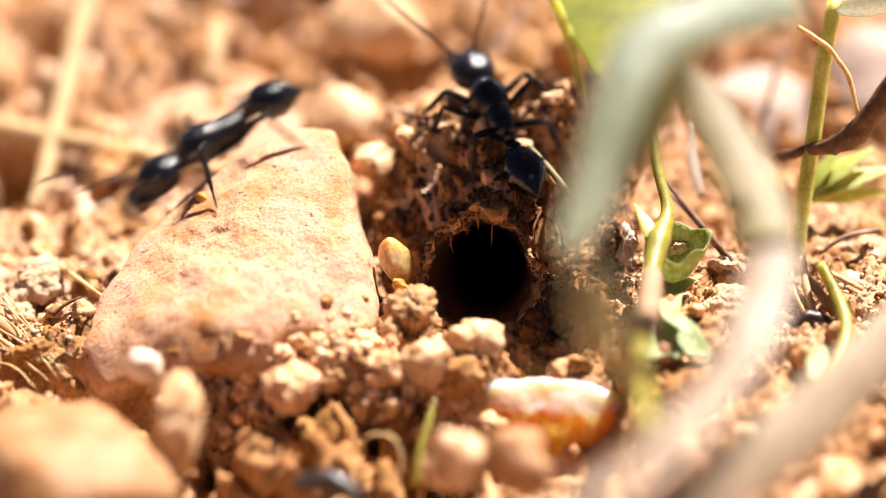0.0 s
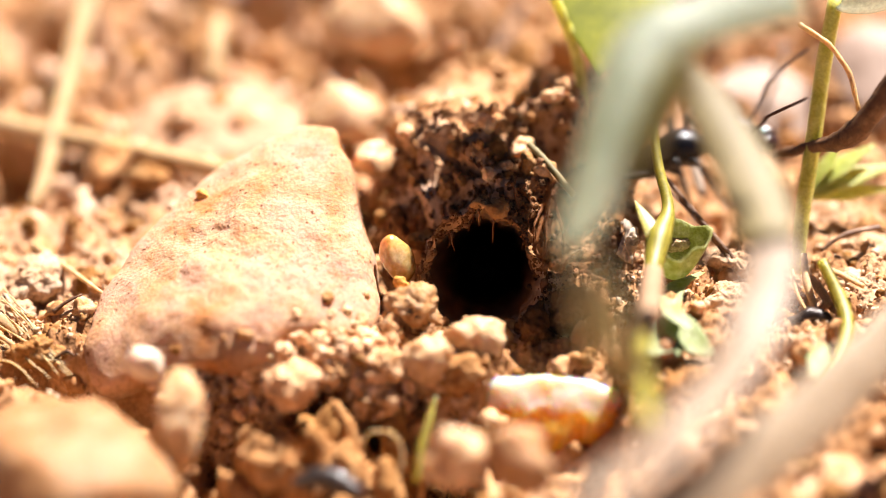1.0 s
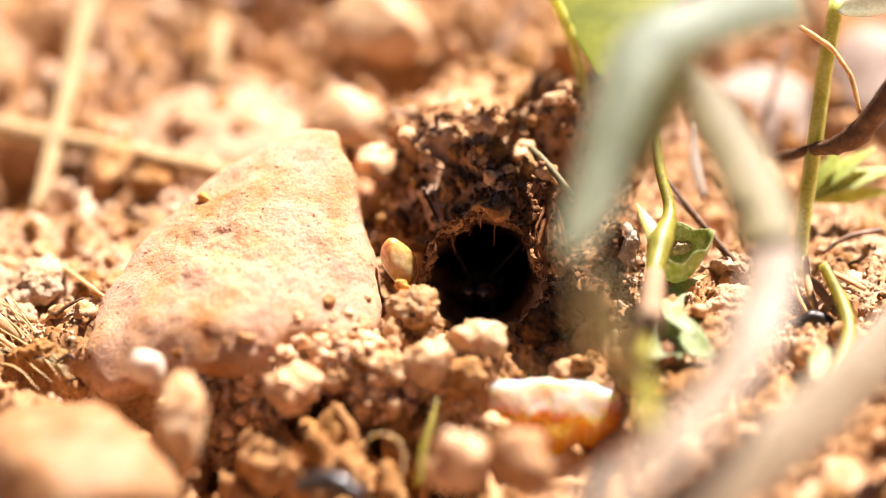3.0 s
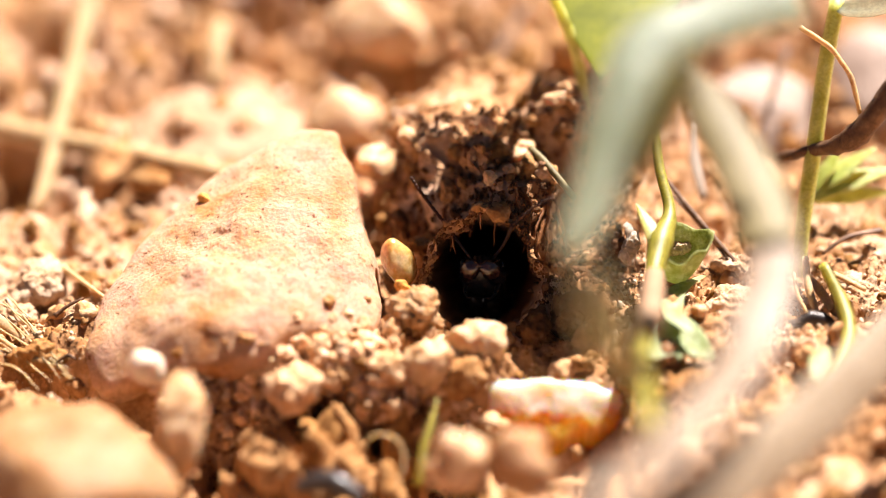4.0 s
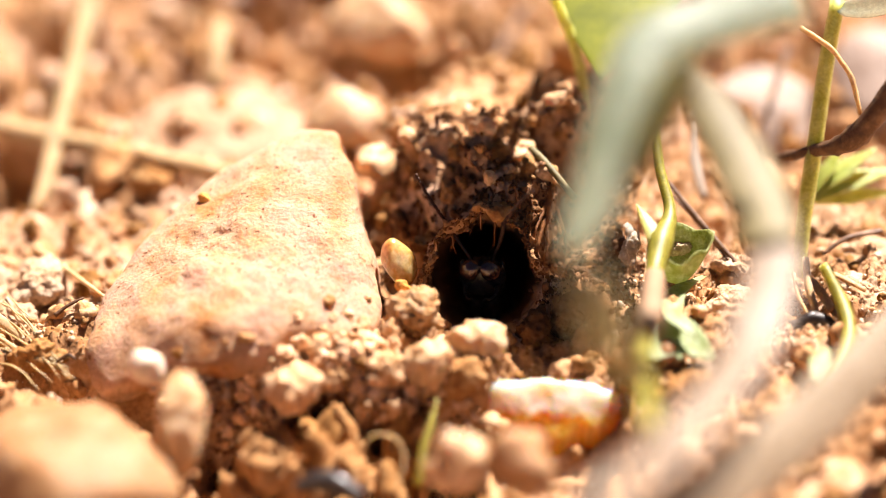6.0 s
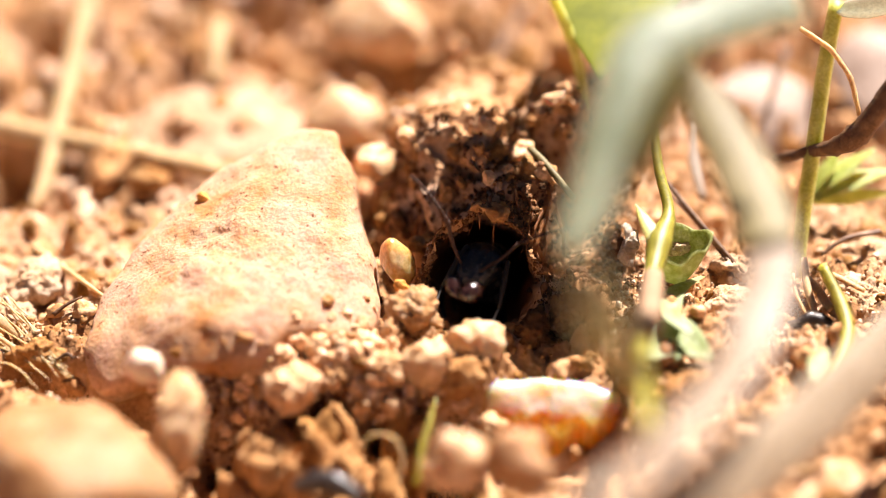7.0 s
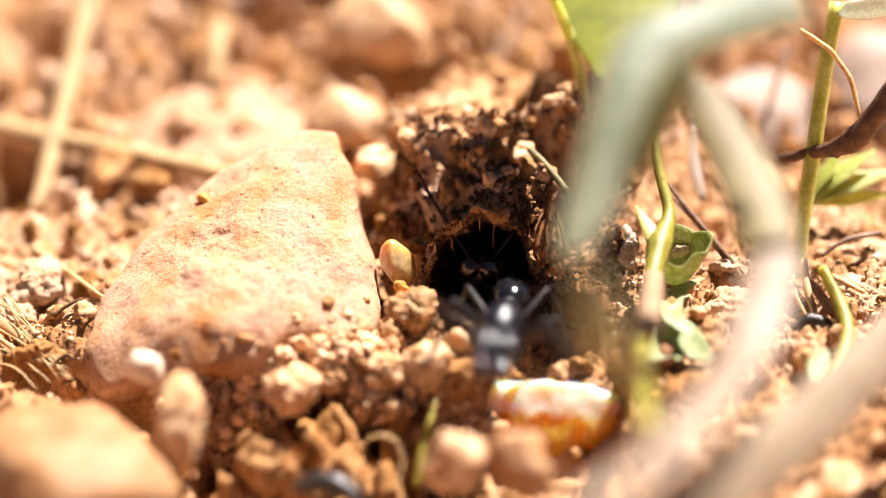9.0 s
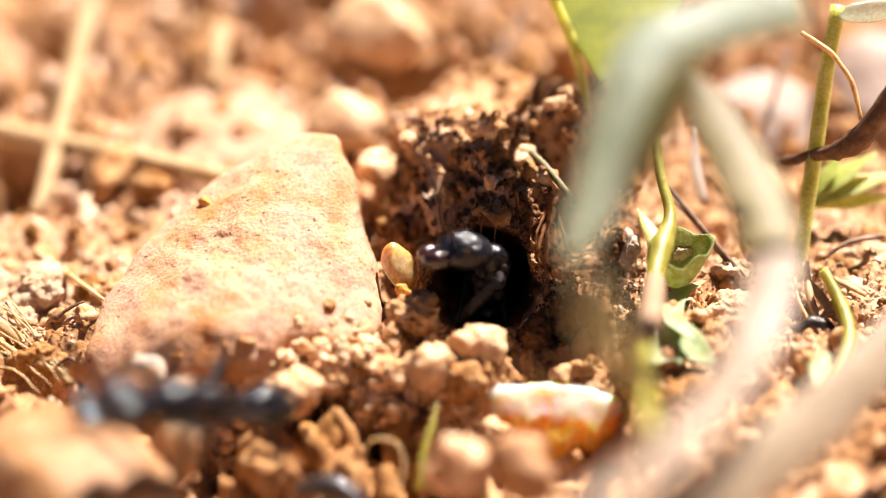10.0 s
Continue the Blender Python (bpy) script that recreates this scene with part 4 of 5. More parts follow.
tagged(dry, "curved dark brown dry twig with a thin hooked tendril", "twig", "twigs")
base = Vector((15.65, 6.73, 4.14))
part("branch", sweep([Vector(p) - base for p in ((20.99, 3.62, 11.07), (19.19, 3.14, 8.04), (18.34, 3.52, 6.63), (17.26, 4.68, 5.62), (15.65, 6.73, 4.14))], (0.9, 1.0, 1.1, 0.6, 0.35), rough=0.1), TWIG, dry)
part("tendril", sweep([Vector(p) - base for p in ((16.10, 5.88, 11.05), (17.37, 5.06, 10.37), (18.21, 4.28, 9.33), (18.64, 3.51, 7.88))], (0.22, 0.26, 0.24, 0.2), rough=0.04), STRAW, dry, "thin tan hooked tendril")

def bank_clods():
    """Lumps that stick out of the bank round the burrow; the front ones carry its shade in their colour."""
    rng = random.Random(5)
    made = 0
    while made < 18:
        x, y = rng.uniform(-2.5, 8.5), rng.uniform(1.5, 9.5)
        if math.hypot((x - 1.75) / 2.7, (y - 0.8) / 2.3) < 1.75:
            continue
        at = surface([x], [y])[0]
        size = rng.uniform(0.7, 1.9)
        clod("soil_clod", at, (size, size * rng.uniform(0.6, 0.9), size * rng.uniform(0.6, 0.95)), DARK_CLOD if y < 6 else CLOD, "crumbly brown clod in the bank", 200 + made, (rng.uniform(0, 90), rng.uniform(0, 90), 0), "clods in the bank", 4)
        made += 1


bank_clods()


def bank_rootlets():
    """Fine rootlets that hang out of the bank above the burrow."""
    rng = random.Random(77)
    for j in range(24):
        x, y = rng.uniform(-2.8, 6.4), rng.uniform(3.6, 5.4)
        line = [surface([x + rng.uniform(-0.2, 0.2)], [y + 0.9])[0], surface([x], [y + 0.3])[0] - (0, 0.25, 0), surface([x + rng.uniform(-0.3, 0.3)], [y - 0.3])[0] - (0, 0.35, 0.1)]
        line.append(line[-1] + np.array((rng.uniform(-0.3, 0.3), rng.uniform(-0.3, 0.1), -rng.uniform(0.4, 1.2))))
        w = rng.uniform(0.08, 0.26)
        strand("rootlet", line, (w, w, 0.8 * w, 0.3 * w), ROOTLET, "orange-brown rootlet hanging out of the bank", "root", group="rootlets in the bank", rough=0.08, seed=j)


bank_rootlets()
scatter_crumbs("soil_crumbs", 6500, (0.2, 1.9), (-24, 24, -19, 44), 4, "loose dry soil crumbs strewn over the ground", power=2.6)
scatter_crumbs("crumb_pile", 1150, (0.2, 1.35), (-12.6, 0.0, -5.5, -2.0), 7, "beige soil crumbs heaped before the rock", stack=0.7, clump=0.6, single=0.62)
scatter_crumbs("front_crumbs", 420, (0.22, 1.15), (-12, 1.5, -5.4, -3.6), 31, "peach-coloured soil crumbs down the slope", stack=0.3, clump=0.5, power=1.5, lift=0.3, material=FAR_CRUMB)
# the cut's shade is painted into these crumbs
scatter_crumbs("slope_crumbs", 900, (0.14, 0.8), (-11.5, 1, -9, -4.9), 37, "small brown soil crumbs, darkened as by shade, down the cut", stack=0.2, clump=0.5, power=1.3, lift=0.3, material=SHADE_CRUMB)
scatter_crumbs("rim_crumbs", 260, (0.15, 0.6), (0.0, 5, -6.5, -2.4), 17, "small beige crumbs below the burrow", clump=0.6)
scatter_crumbs("soil_grit", 4200, (0.09, 0.3), (-20, 20, -4, 7), 11, "fine dry soil grit over the ground", lift=0.2, power=1.2)
scatter_crumbs("pale_crumbs", 4200, (0.08, 0.5), (7.5, 23, -6, 13), 13, "pale sun-bleached soil crumbs beside the plants", clump=0.25, material=LOOSE_PALE)
scatter_crumbs("straw_crumbs", 1500, (0.08, 0.6), (-23, -13.2, -5, 9), 23, "pale soil crumbs beside the rock", clump=0.3, material=LOOSE_PALE)
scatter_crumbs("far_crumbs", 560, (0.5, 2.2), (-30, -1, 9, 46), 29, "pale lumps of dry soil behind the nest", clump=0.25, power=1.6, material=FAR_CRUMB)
# mouth and bank crumbs are coloured dark to deepen the shade there
scatter_crumbs("mouth_crumbs", 1500, (0.1, 0.5), (-2.4, 5.9, -0.2, 5.0), 41, "crumbs in a shade-dark colour round the burrow's mouth", skip=0.9, clump=0.6, lift=0.0, material=SHADE_CRUMB)
scatter_crumbs("bank_crumbs", 3000, (0.12, 0.6), (-3.5, 9, 1.0, 10), 9, "dark brown soil crumbs clinging to the bank", clump=0.6, material=SHADE_CRUMB)


# ---- ants: each an empty that carries head, trunk, waist, abdomen and six legs; x is forward, z up ----
def ovoid(size, at=(0, 0, 0), taper=0.0, sub=4, rings=0, depth=0.0):
    """An egg-shaped body, narrower to the front, with shallow rings round it."""
    v = np.array(ICO[sub][0])
    k = 1 - taper * v[:, 0]
    if rings:
        g = np.abs(((v[:, 0] + 1) * rings / 2) % 1.0 - 0.5) * 2
        k = k * (1 - depth * smooth(0.82, 1.0, g))
    out = np.stack([v[:, 0], v[:, 1] * k, v[:, 2] * k], axis=1) * np.array(size) / 2 + np.array(at)
    return out, ICO[sub][1]


def joined(*pieces):
    verts, faces, base = [], [], 0
    for v, f in pieces:
        verts.append(np.array(v))
        faces += [tuple(i + base for i in q) for q in f]
        base += len(v)
    return np.concatenate(verts), faces


def bristles(center, size, count, length, seed, low=-0.3):
    """Short fine hairs standing out of an egg-shaped body."""
    rng = np.random.default_rng(seed)
    verts, faces = [], []
    while len(faces) < count * 3:
        d = rng.normal(size=3)
        d /= np.linalg.norm(d)
        if d[2] < low:
            continue
        p = np.array(center) + d * np.array(size) / 2
        n = d / np.array(size)
        n /= np.linalg.norm(n)
        n = n + 0.25 * rng.normal(size=3)
        a = np.cross(n, (0.3, 0.5, 0.8))
        a /= np.linalg.norm(a)
        b = np.cross(n, a)
        b /= np.linalg.norm(b)
        k = len(verts)
        verts += [p + 0.014 * (a * math.cos(q) + b * math.sin(q)) - 0.05 * n for q in (0, 2.1, 4.2)] + [p + n * length * rng.uniform(0.6, 1.1)]
        faces += [(k, k + 1, k + 3), (k + 1, k + 2, k + 3), (k + 2, k, k + 3)]
    return np.array(verts), faces


LEG_PLAN = [  # base, knee, ankle, foot for the near side; mirrored for the other
    ((0.95, 0.42, -0.35), (1.55, 1.75, 0.75), (2.35, 2.45, -0.95), (3.1, 2.8, -1.45)),
    ((0.15, 0.45, -0.40), (-0.05, 2.10, 0.85), (-0.30, 3.05, -0.95), (-0.6, 3.75, -1.45)),
    ((-0.75, 0.42, -0.38), (-1.75, 1.95, 0.90), (-2.75, 2.85, -0.95), (-3.6, 3.3, -1.45))]


def leg_mesh(plan, flip):
    b, k, a, f = [np.array(p) * (1, flip, 1) for p in plan]
    o = b
    k, a, f, b = k - o, a - o, f - o, b - o
    femur = sweep([b, b + (k - b) * 0.18, b + (k - b) * 0.55, k], (0.30, 0.22, 0.36, 0.34, 0.20), seg=8, steps=4)
    tibia = sweep([k, k + (a - k) * 0.5, a], (0.17, 0.27, 0.25, 0.15), seg=8, steps=5)
    tarsus = sweep([a, a + (f - a) * 0.5 + np.array((0, 0, -0.12)), f], (0.11, 0.12, 0.09, 0.10, 0.05), seg=6, steps=4)
    claw = sweep([f, f + (f - a) * 0.14 + np.array((0.05, 0, -0.05)), f + (f - a) * 0.18 + np.array((0.05, 0, -0.16))], (0.05, 0.04, 0.015), seg=5, steps=3)
    coxa = ovoid((0.7, 0.55, 0.85), (0, -0.1 * flip, 0.08), sub=3)
    return o, joined(coxa, femur, tibia, tarsus, claw)


def antenna_mesh(flip):
    scape = sweep([(0, 0, 0), (0.7, 0.55 * flip, 0.65), (1.15, 1.05 * flip, 1.30)], (0.12, 0.15, 0.19), seg=8, steps=5)
    line = spline([(1.15, 1.05 * flip, 1.30), (1.85, 1.42 * flip, 1.72), (2.55, 1.72 * flip, 2.08), (3.2, 1.9 * flip, 2.36)], 4)
    beads = []
    for j in range(len(line) - 1):
        p, q = line[j], line[j + 1]
        beads.append(sweep([p, (p + q) / 2, q], (0.11, 0.175, 0.12), seg=7, steps=2))
    return joined(scape, *beads)


NECK = (1.75, 0, 0.12)
ANT_MESHES = {}


def ant_meshes():
    if ANT_MESHES:
        return ANT_MESHES
    m = ANT_MESHES
    head = ovoid((2.5, 2.05, 1.6), (1.25, 0, 0), taper=0.10, sub=5)
    v = head[0]
    v[:, 2] -= 0.16 * np.clip(v[:, 0] - 1.2, 0, None) ** 1.5
    v[:, 1] *= 1 + 0.04 * np.cos(v[:, 0] * 2)
    v *= 1 + 0.035 * np.sin(np.abs(v[:, 1]) * 21 + 0.6 * v[:, 0])[:, None] * smooth(0.7, 1.3, v[:, 0])[:, None] * smooth(0.0, 0.5, v[:, 2])[:, None]
    v += v / np.linalg.norm(v, axis=1)[:, None] * (0.016 * fbm(v * 11, 2))[:, None]
    m["head"] = mesh_of("head", v, head[1], SHELL)
    m["clypeus"] = mesh_of("clypeus", *ovoid((0.6, 1.1, 0.5), (2.2, 0, -0.25), sub=3), SHELL)
    m["eye"] = mesh_of("eye", *ovoid((0.42, 0.22, 0.42), sub=3), EYE_GLOSS)
    for flip, side in ((1, "a"), (-1, "b")):
        m["mandible" + side] = mesh_of("mandible", *joined(
            sweep([(-0.1, 0.40 * flip, 0), (0.35, 0.44 * flip, -0.04), (0.66, 0.27 * flip, -0.10), (0.82, 0.04 * flip, -0.14)], (0.74, 0.84, 0.66, 0.16), thick=(0.72, 0.86, 0.70, 0.2), seg=12, steps=4),
            *[sweep([(0.60 + 0.09 * j, (0.27 - 0.05 * j) * flip, -0.1), (0.68 + 0.09 * j, (0.12 - 0.05 * j) * flip, -0.14)], (0.09, 0.02), seg=5, steps=2) for j in range(4)]), JAW)
        m["antenna" + side] = mesh_of("antenna", *antenna_mesh(flip), FEELER)
        for j, plan in enumerate(LEG_PLAN):
            base, data = leg_mesh(plan, flip)
            m["leg%d%s" % (j, side)] = (base, mesh_of("leg", *data, LIMB))
    m["mesosoma"] = mesh_of("mesosoma", *(
        sweep([(1.85, 0, 0.05), (1.4, 0, 0.18), (0.75, 0, 0.28), (0.1, 0, 0.22), (-0.35, 0, 0.10), (-0.9, 0, 0.12), (-1.45, 0, -0.05), (-1.75, 0, -0.2)],
              (0.85, 1.40, 1.78, 1.62, 1.28, 1.30, 1.06, 0.4), thick=(0.6, 1.25, 1.75, 1.7, 1.45, 1.5, 1.2, 0.4), side=(0, 1, 0), seg=20, steps=5)), SHELL)
    m["petiole"] = mesh_of("petiole", *joined(
        sweep([(-1.6, 0, -0.2), (-1.9, 0, -0.1), (-2.35, 0, 0.0), (-2.7, 0, -0.05)], (0.34, 0.40, 0.44, 0.40), seg=12, steps=4),
        ovoid((0.42, 0.62, 0.75), (-2.02, 0, 0.18), sub=3), ovoid((0.5, 0.72, 0.62), (-2.5, 0, 0.1), sub=3)), SHELL)
    v, f = ovoid((2.9, 1.8, 1.72), (-1.3, 0, 0), taper=-0.06, sub=5, rings=4, depth=0.04)
    slim = 1 - 0.62 * smooth(-1.3, -2.75, v[:, 0]) ** 1.4
    v[:, 1], v[:, 2] = v[:, 1] * slim, v[:, 2] * slim + 0.25 * smooth(-1.6, -2.75, v[:, 0])
    m["gaster"] = mesh_of("gaster", v, f, GASTER)
    m["head_hairs"] = mesh_of("hairs", *bristles((1.25, 0, 0), (2.5, 2.05, 1.6), 90, 0.18, 1), LIMB)
    m["gaster_hairs"] = mesh_of("hairs", *bristles((-1.1, 0, 0), (2.3, 1.78, 1.66), 130, 0.22, 2), LIMB)
    return m


def build_ant(scale, label):
    m = ant_meshes()
    ant = thing("ant")
    ant.scale = (scale,) * 3
    tagged(ant, label, "ant", "ants at the nest")
    part("mesosoma", m["mesosoma"], None, ant)
    petiole = part("petiole", m["petiole"], None, ant)
    gaster = part("gaster", m["gaster"], None, ant, "glossy black rounded abdomen", at=(-2.65, 0, -0.02))
    part("hairs", m["gaster_hairs"], None, gaster)
    head = part("head", m["head"], None, ant, at=NECK)
    part("clypeus", m["clypeus"], None, head)
    part("hairs", m["head_hairs"], None, head)
    limbs = {"head": head, "gaster": gaster, "petiole": petiole, "antennae": [], "legs": []}
    for flip, side in ((1, "a"), (-1, "b")):
        part("eye", m["eye"], None, head, at=(1.45, 0.86 * flip, 0.36))
        part("mandible", m["mandible" + side], None, head, "dark red-brown jaw", at=(2.2, 0, -0.30))
        feeler = part("antenna", m["antenna" + side], None, head, "thin red-brown jointed feeler", at=(1.95, 0.42 * flip, 0.35))
        limbs["antennae"].append((feeler, flip))
        for j in range(3):
            base, me = m["leg%d%s" % (j, side)]
            leg = part("leg", me, None, ant, at=base)
            limbs["legs"].append((leg, base, flip, (j + (flip > 0)) % 2))
    return ant, limbs


rock_ant, rock_ant_limbs = build_ant(1.06, "large black ant with raised abdomen hurrying over the rock")
bank_ant, bank_ant_limbs = build_ant(1.06, "large black ant crossing the bank behind the burrow")
small_ant, small_ant_limbs = build_ant(0.36, "small slender dark ant running over the rock")
nest_ant, nest_ant_limbs = build_ant(1.06, "large black ant leaving the burrow")
second_ant, second_ant_limbs = build_ant(1.06, "large black ant waiting in the burrow's mouth")


# ---- what moves ----
def stand(x, y, z, heading, pitch, roll):
    """A pose in mm and degrees: turned to its heading, nose up by pitch, rolled about its own length."""
    return pose(x * MM, y * MM, z * MM) @ pose(0, 0, 0, 0, 0, heading) @ pose(0, 0, 0, 0, -pitch, 0) @ pose(0, 0, 0, roll, 0, 0)


def aim(at, ahead, up):
    """A pose in mm with its x along ahead and its z as near to up as may be."""
    x = Vector(ahead).normalized()
    y = Vector(up).cross(x).normalized()
    return Matrix.Translation(Vector(at) * MM) @ Matrix((x, y, x.cross(y))).transposed().to_4x4()


def turn_to(plan_a, plan_b, goal_a, goal_b):
    """The turn that carries direction plan_a onto goal_a, with plan_b leaning to the side of goal_b."""
    return aim((0, 0, 0), goal_a, goal_b) @ aim((0, 0, 0), plan_a, plan_b).inverted()


WAIST = Vector((-1.6, 0, -0.2))


def move_ant(ant, limbs, rows, head_rows, gaster_rows, steps, feel=((0, 6, 6, 0, 0), (10, 6, 6, 0, 0)), tuck=((0, 0, 0), (10, 0, 0)), lift=0, feelers=None, feet=None):
    """Body along its rows, head turns, feelers that probe, legs that step in two alternating threes between the given times.
    rows: seconds and a stand(), or seconds, neck, waist, the back's way, snout and the crown's way for a body that bends at the neck.
    feel: seconds, spread and rise of either feeler; tuck: seconds, how far the front and the other legs are drawn in, 0 to 1;
    lift: how far the waist raises the abdomen; feelers, feet: by side (and leg), seconds and the places that tip or knee and foot reach."""
    size = ant.scale[0]
    body, nod = {}, {}
    for r in rows:
        if len(r) == 7:
            body[r[0]] = stand(*r[1:])
            continue
        t, neck, waist, back, snout, crown = r
        m = aim((0, 0, 0), Vector(neck) - Vector(waist), back)
        m.translation = Vector(neck) * MM - m.to_3x3() @ Vector(NECK) * size * MM
        body[t] = m
        nod[t] = Matrix.Translation(Vector(NECK) * MM) @ (m.to_3x3().inverted() @ aim((0, 0, 0), Vector(snout) - Vector(neck), crown).to_3x3()).to_4x4()
    walk(ant, sorted(body.items(), key=lambda r: r[0]))
    heads = {t: stand(*NECK, *turns) for t, *turns in head_rows}
    for t in body:
        if nod and t not in heads:
            heads[t] = stand(*NECK, 0, 0, 0)
    heads.update(nod)
    walk(limbs["head"], sorted(heads.items(), key=lambda r: r[0]))
    raised = Matrix.Translation(WAIST * MM) @ pose(0, 0, 0, 0, lift, 0) @ Matrix.Translation(-WAIST * MM)
    limbs["petiole"].matrix_basis = raised
    pivot = raised @ (Vector((-2.65, 0, -0.02)) * MM) / MM
    walk(limbs["gaster"], [(t, stand(*pivot, a, b, 0)) for t, a, b in gaster_rows])
    ft, out_a, out_b, ft_a, ft_b = np.array(feel, float).T
    for feeler, flip in limbs["antennae"]:
        root = Vector((1.95, 0.42 * flip, 0.35))
        reach = {}
        for t, *tip in (feelers or {}).get(flip, ()):
            m = body[t] @ Matrix.Diagonal((size, size, size, 1)) @ heads[t]
            goal = m.inverted() @ (Vector(tip) * MM) / MM - root
            turn = turn_to((3.2, 1.9 * flip, 2.36), (1.15, 1.05 * flip, 1.30), goal, m.to_3x3().inverted() @ Vector((0, 0.2, 1)))
            reach[t] = Matrix.Translation(root * MM) @ turn
        beat = dict(reach)
        for j in range(51):
            t = round(j * 0.2, 1)
            if reach and min(reach) - 0.25 < t < max(reach) + 0.25:
                continue
            spread, rise = np.interp(t, ft, out_a if flip > 0 else out_b), np.interp(t, ft, ft_a if flip > 0 else ft_b)
            beat[t] = stand(*root, flip * (spread + 9 * math.sin(2.3 * t + flip)), rise + 8 * math.sin(3.1 * t + 2 * flip), 0)
        walk(feeler, sorted(beat.items(), key=lambda r: r[0]))
    tt, tuck_front, tuck_rest = np.array(tuck, float).T
    for leg, base, flip, phase in limbs["legs"]:
        turn = -50 if base[0] > 0.5 else (62 if base[0] > -0.3 else 38)
        which = [p[0][0] for p in LEG_PLAN].index(base[0])
        plan = [Vector((p[0], p[1] * flip, p[2])) for p in LEG_PLAN[which]]
        reach = {}
        for t, knee, foot in (feet or {}).get((which, flip), ()):
            m = (body[t] @ Matrix.Diagonal((size, size, size, 1))).inverted()
            knee, foot = [m @ (Vector(p) * MM) / MM - Vector(base) for p in (knee, foot)]
            reach[t] = Matrix.Translation(Vector(base) * MM) @ turn_to(plan[3] - plan[0], plan[1] - plan[0], foot, knee)
        times = sorted({0.0, 10.0, *[float(round(t, 1)) for t in tt], *[round(steps[0] + 0.1 * j, 1) for j in range(int(round((steps[1] - steps[0]) / 0.1)) + 1)]})
        beat = dict(reach)
        for t in times:
            if reach and min(reach) - 0.05 < t < max(reach) + 0.05:
                continue
            drawn = np.interp(t, tt, tuck_front if base[0] > 0.5 else tuck_rest)
            s = (1 if (round(t * 10) + phase) % 2 else -1) * (steps[0] <= t <= steps[1]) * (1 - drawn)
            beat[t] = stand(*base, float(15 * s + turn * flip * drawn), 0, float(5 * s * flip))
        walk(leg, sorted(beat.items(), key=lambda r: r[0]))


def motions():
    move_ant(rock_ant, rock_ant_limbs, [
        (0, -10.61, 6.72, 4.97, -153, -21, 5), (0.1, -14.03, 5.57, 3.23, -159, -23, 3), (0.2, -17.37, 5.03, 2.01, -179, -19, 0),
        (0.3, -22.27, 6.14, 0.90, 168, -9, -6), (0.4, -27.23, 7.83, -0.18, 174, -5, -6), (0.8, -34.08, 9.47, -1.35, 180, 0, -6),
        (10, -49.27, 12.07, -2.87, -179, -2, -6)],
        [(0.0, 0, -8, 0), (10.0, 0, -8, 0)], [(0.0, 0, 20), (10.0, 0, 20)], (0.0, 0.8), lift=55,
        feet={(2, 1): ((0, (-8.62, 5.77, 8.29), (-4.62, 5.55, 4.89)), (0.1, (-10.05, 5.00, 6.85), (-5.84, 4.94, 5.03))), (1, 1): ((0, (-11.07, 3.89, 6.03), (-10.20, 3.09, 3.68)),)})
    move_ant(bank_ant, bank_ant_limbs, [
        (0, 2.48, 6.84, 6.48, 110, 18, -10), (0.1, 2.27, 6.88, 6.55, 117, 15, -13), (0.2, 2.22, 6.92, 6.62, 112, 17, -11),
        (0.3, 2.79, 6.70, 6.63, 91, 25, -1), (0.4, 2.84, 5.65, 6.37, 55, 22, 17), (0.5, 3.33, 5.13, 5.81, -12, 21, 33),
        (0.6, 3.41, 5.14, 5.83, -8, 17, 32), (0.7, 3.80, 4.81, 5.21, 9, 16, 19), (0.8, 5.37, 6.68, 4.05, 0, 10, 6),
        (0.9, 7.91, 6.73, 4.14, -2, 13, 6), (1, 10.71, 6.71, 4.10, -1, 18, 6), (1.1, 11.78, 6.83, 4.33, 0, 32, 7),
        (1.2, 11.97, 6.86, 4.38, 1, 35, 7), (1.3, 12.92, 5.81, 3.26, -16, -2, 5), (1.4, 17.77, 3.74, 1.93, -16, -14, 6),
        (1.5, 21.12, 3.44, 1.35, -14, -11, 6), (1.8, 29.10, 2.72, 0.85, -2, -4, 6), (10, 40.02, 3.47, 0.14, 0, 0, 6)],
        [(0.0, 0, -5, 0), (0.9, 0, -5, 0), (1.1, 0, -10, 0), (1.3, 0, -22, 0), (10.0, 0, 0, 0)], [(0.0, 0, 8), (10.0, 0, 8)], (0.0, 1.8))
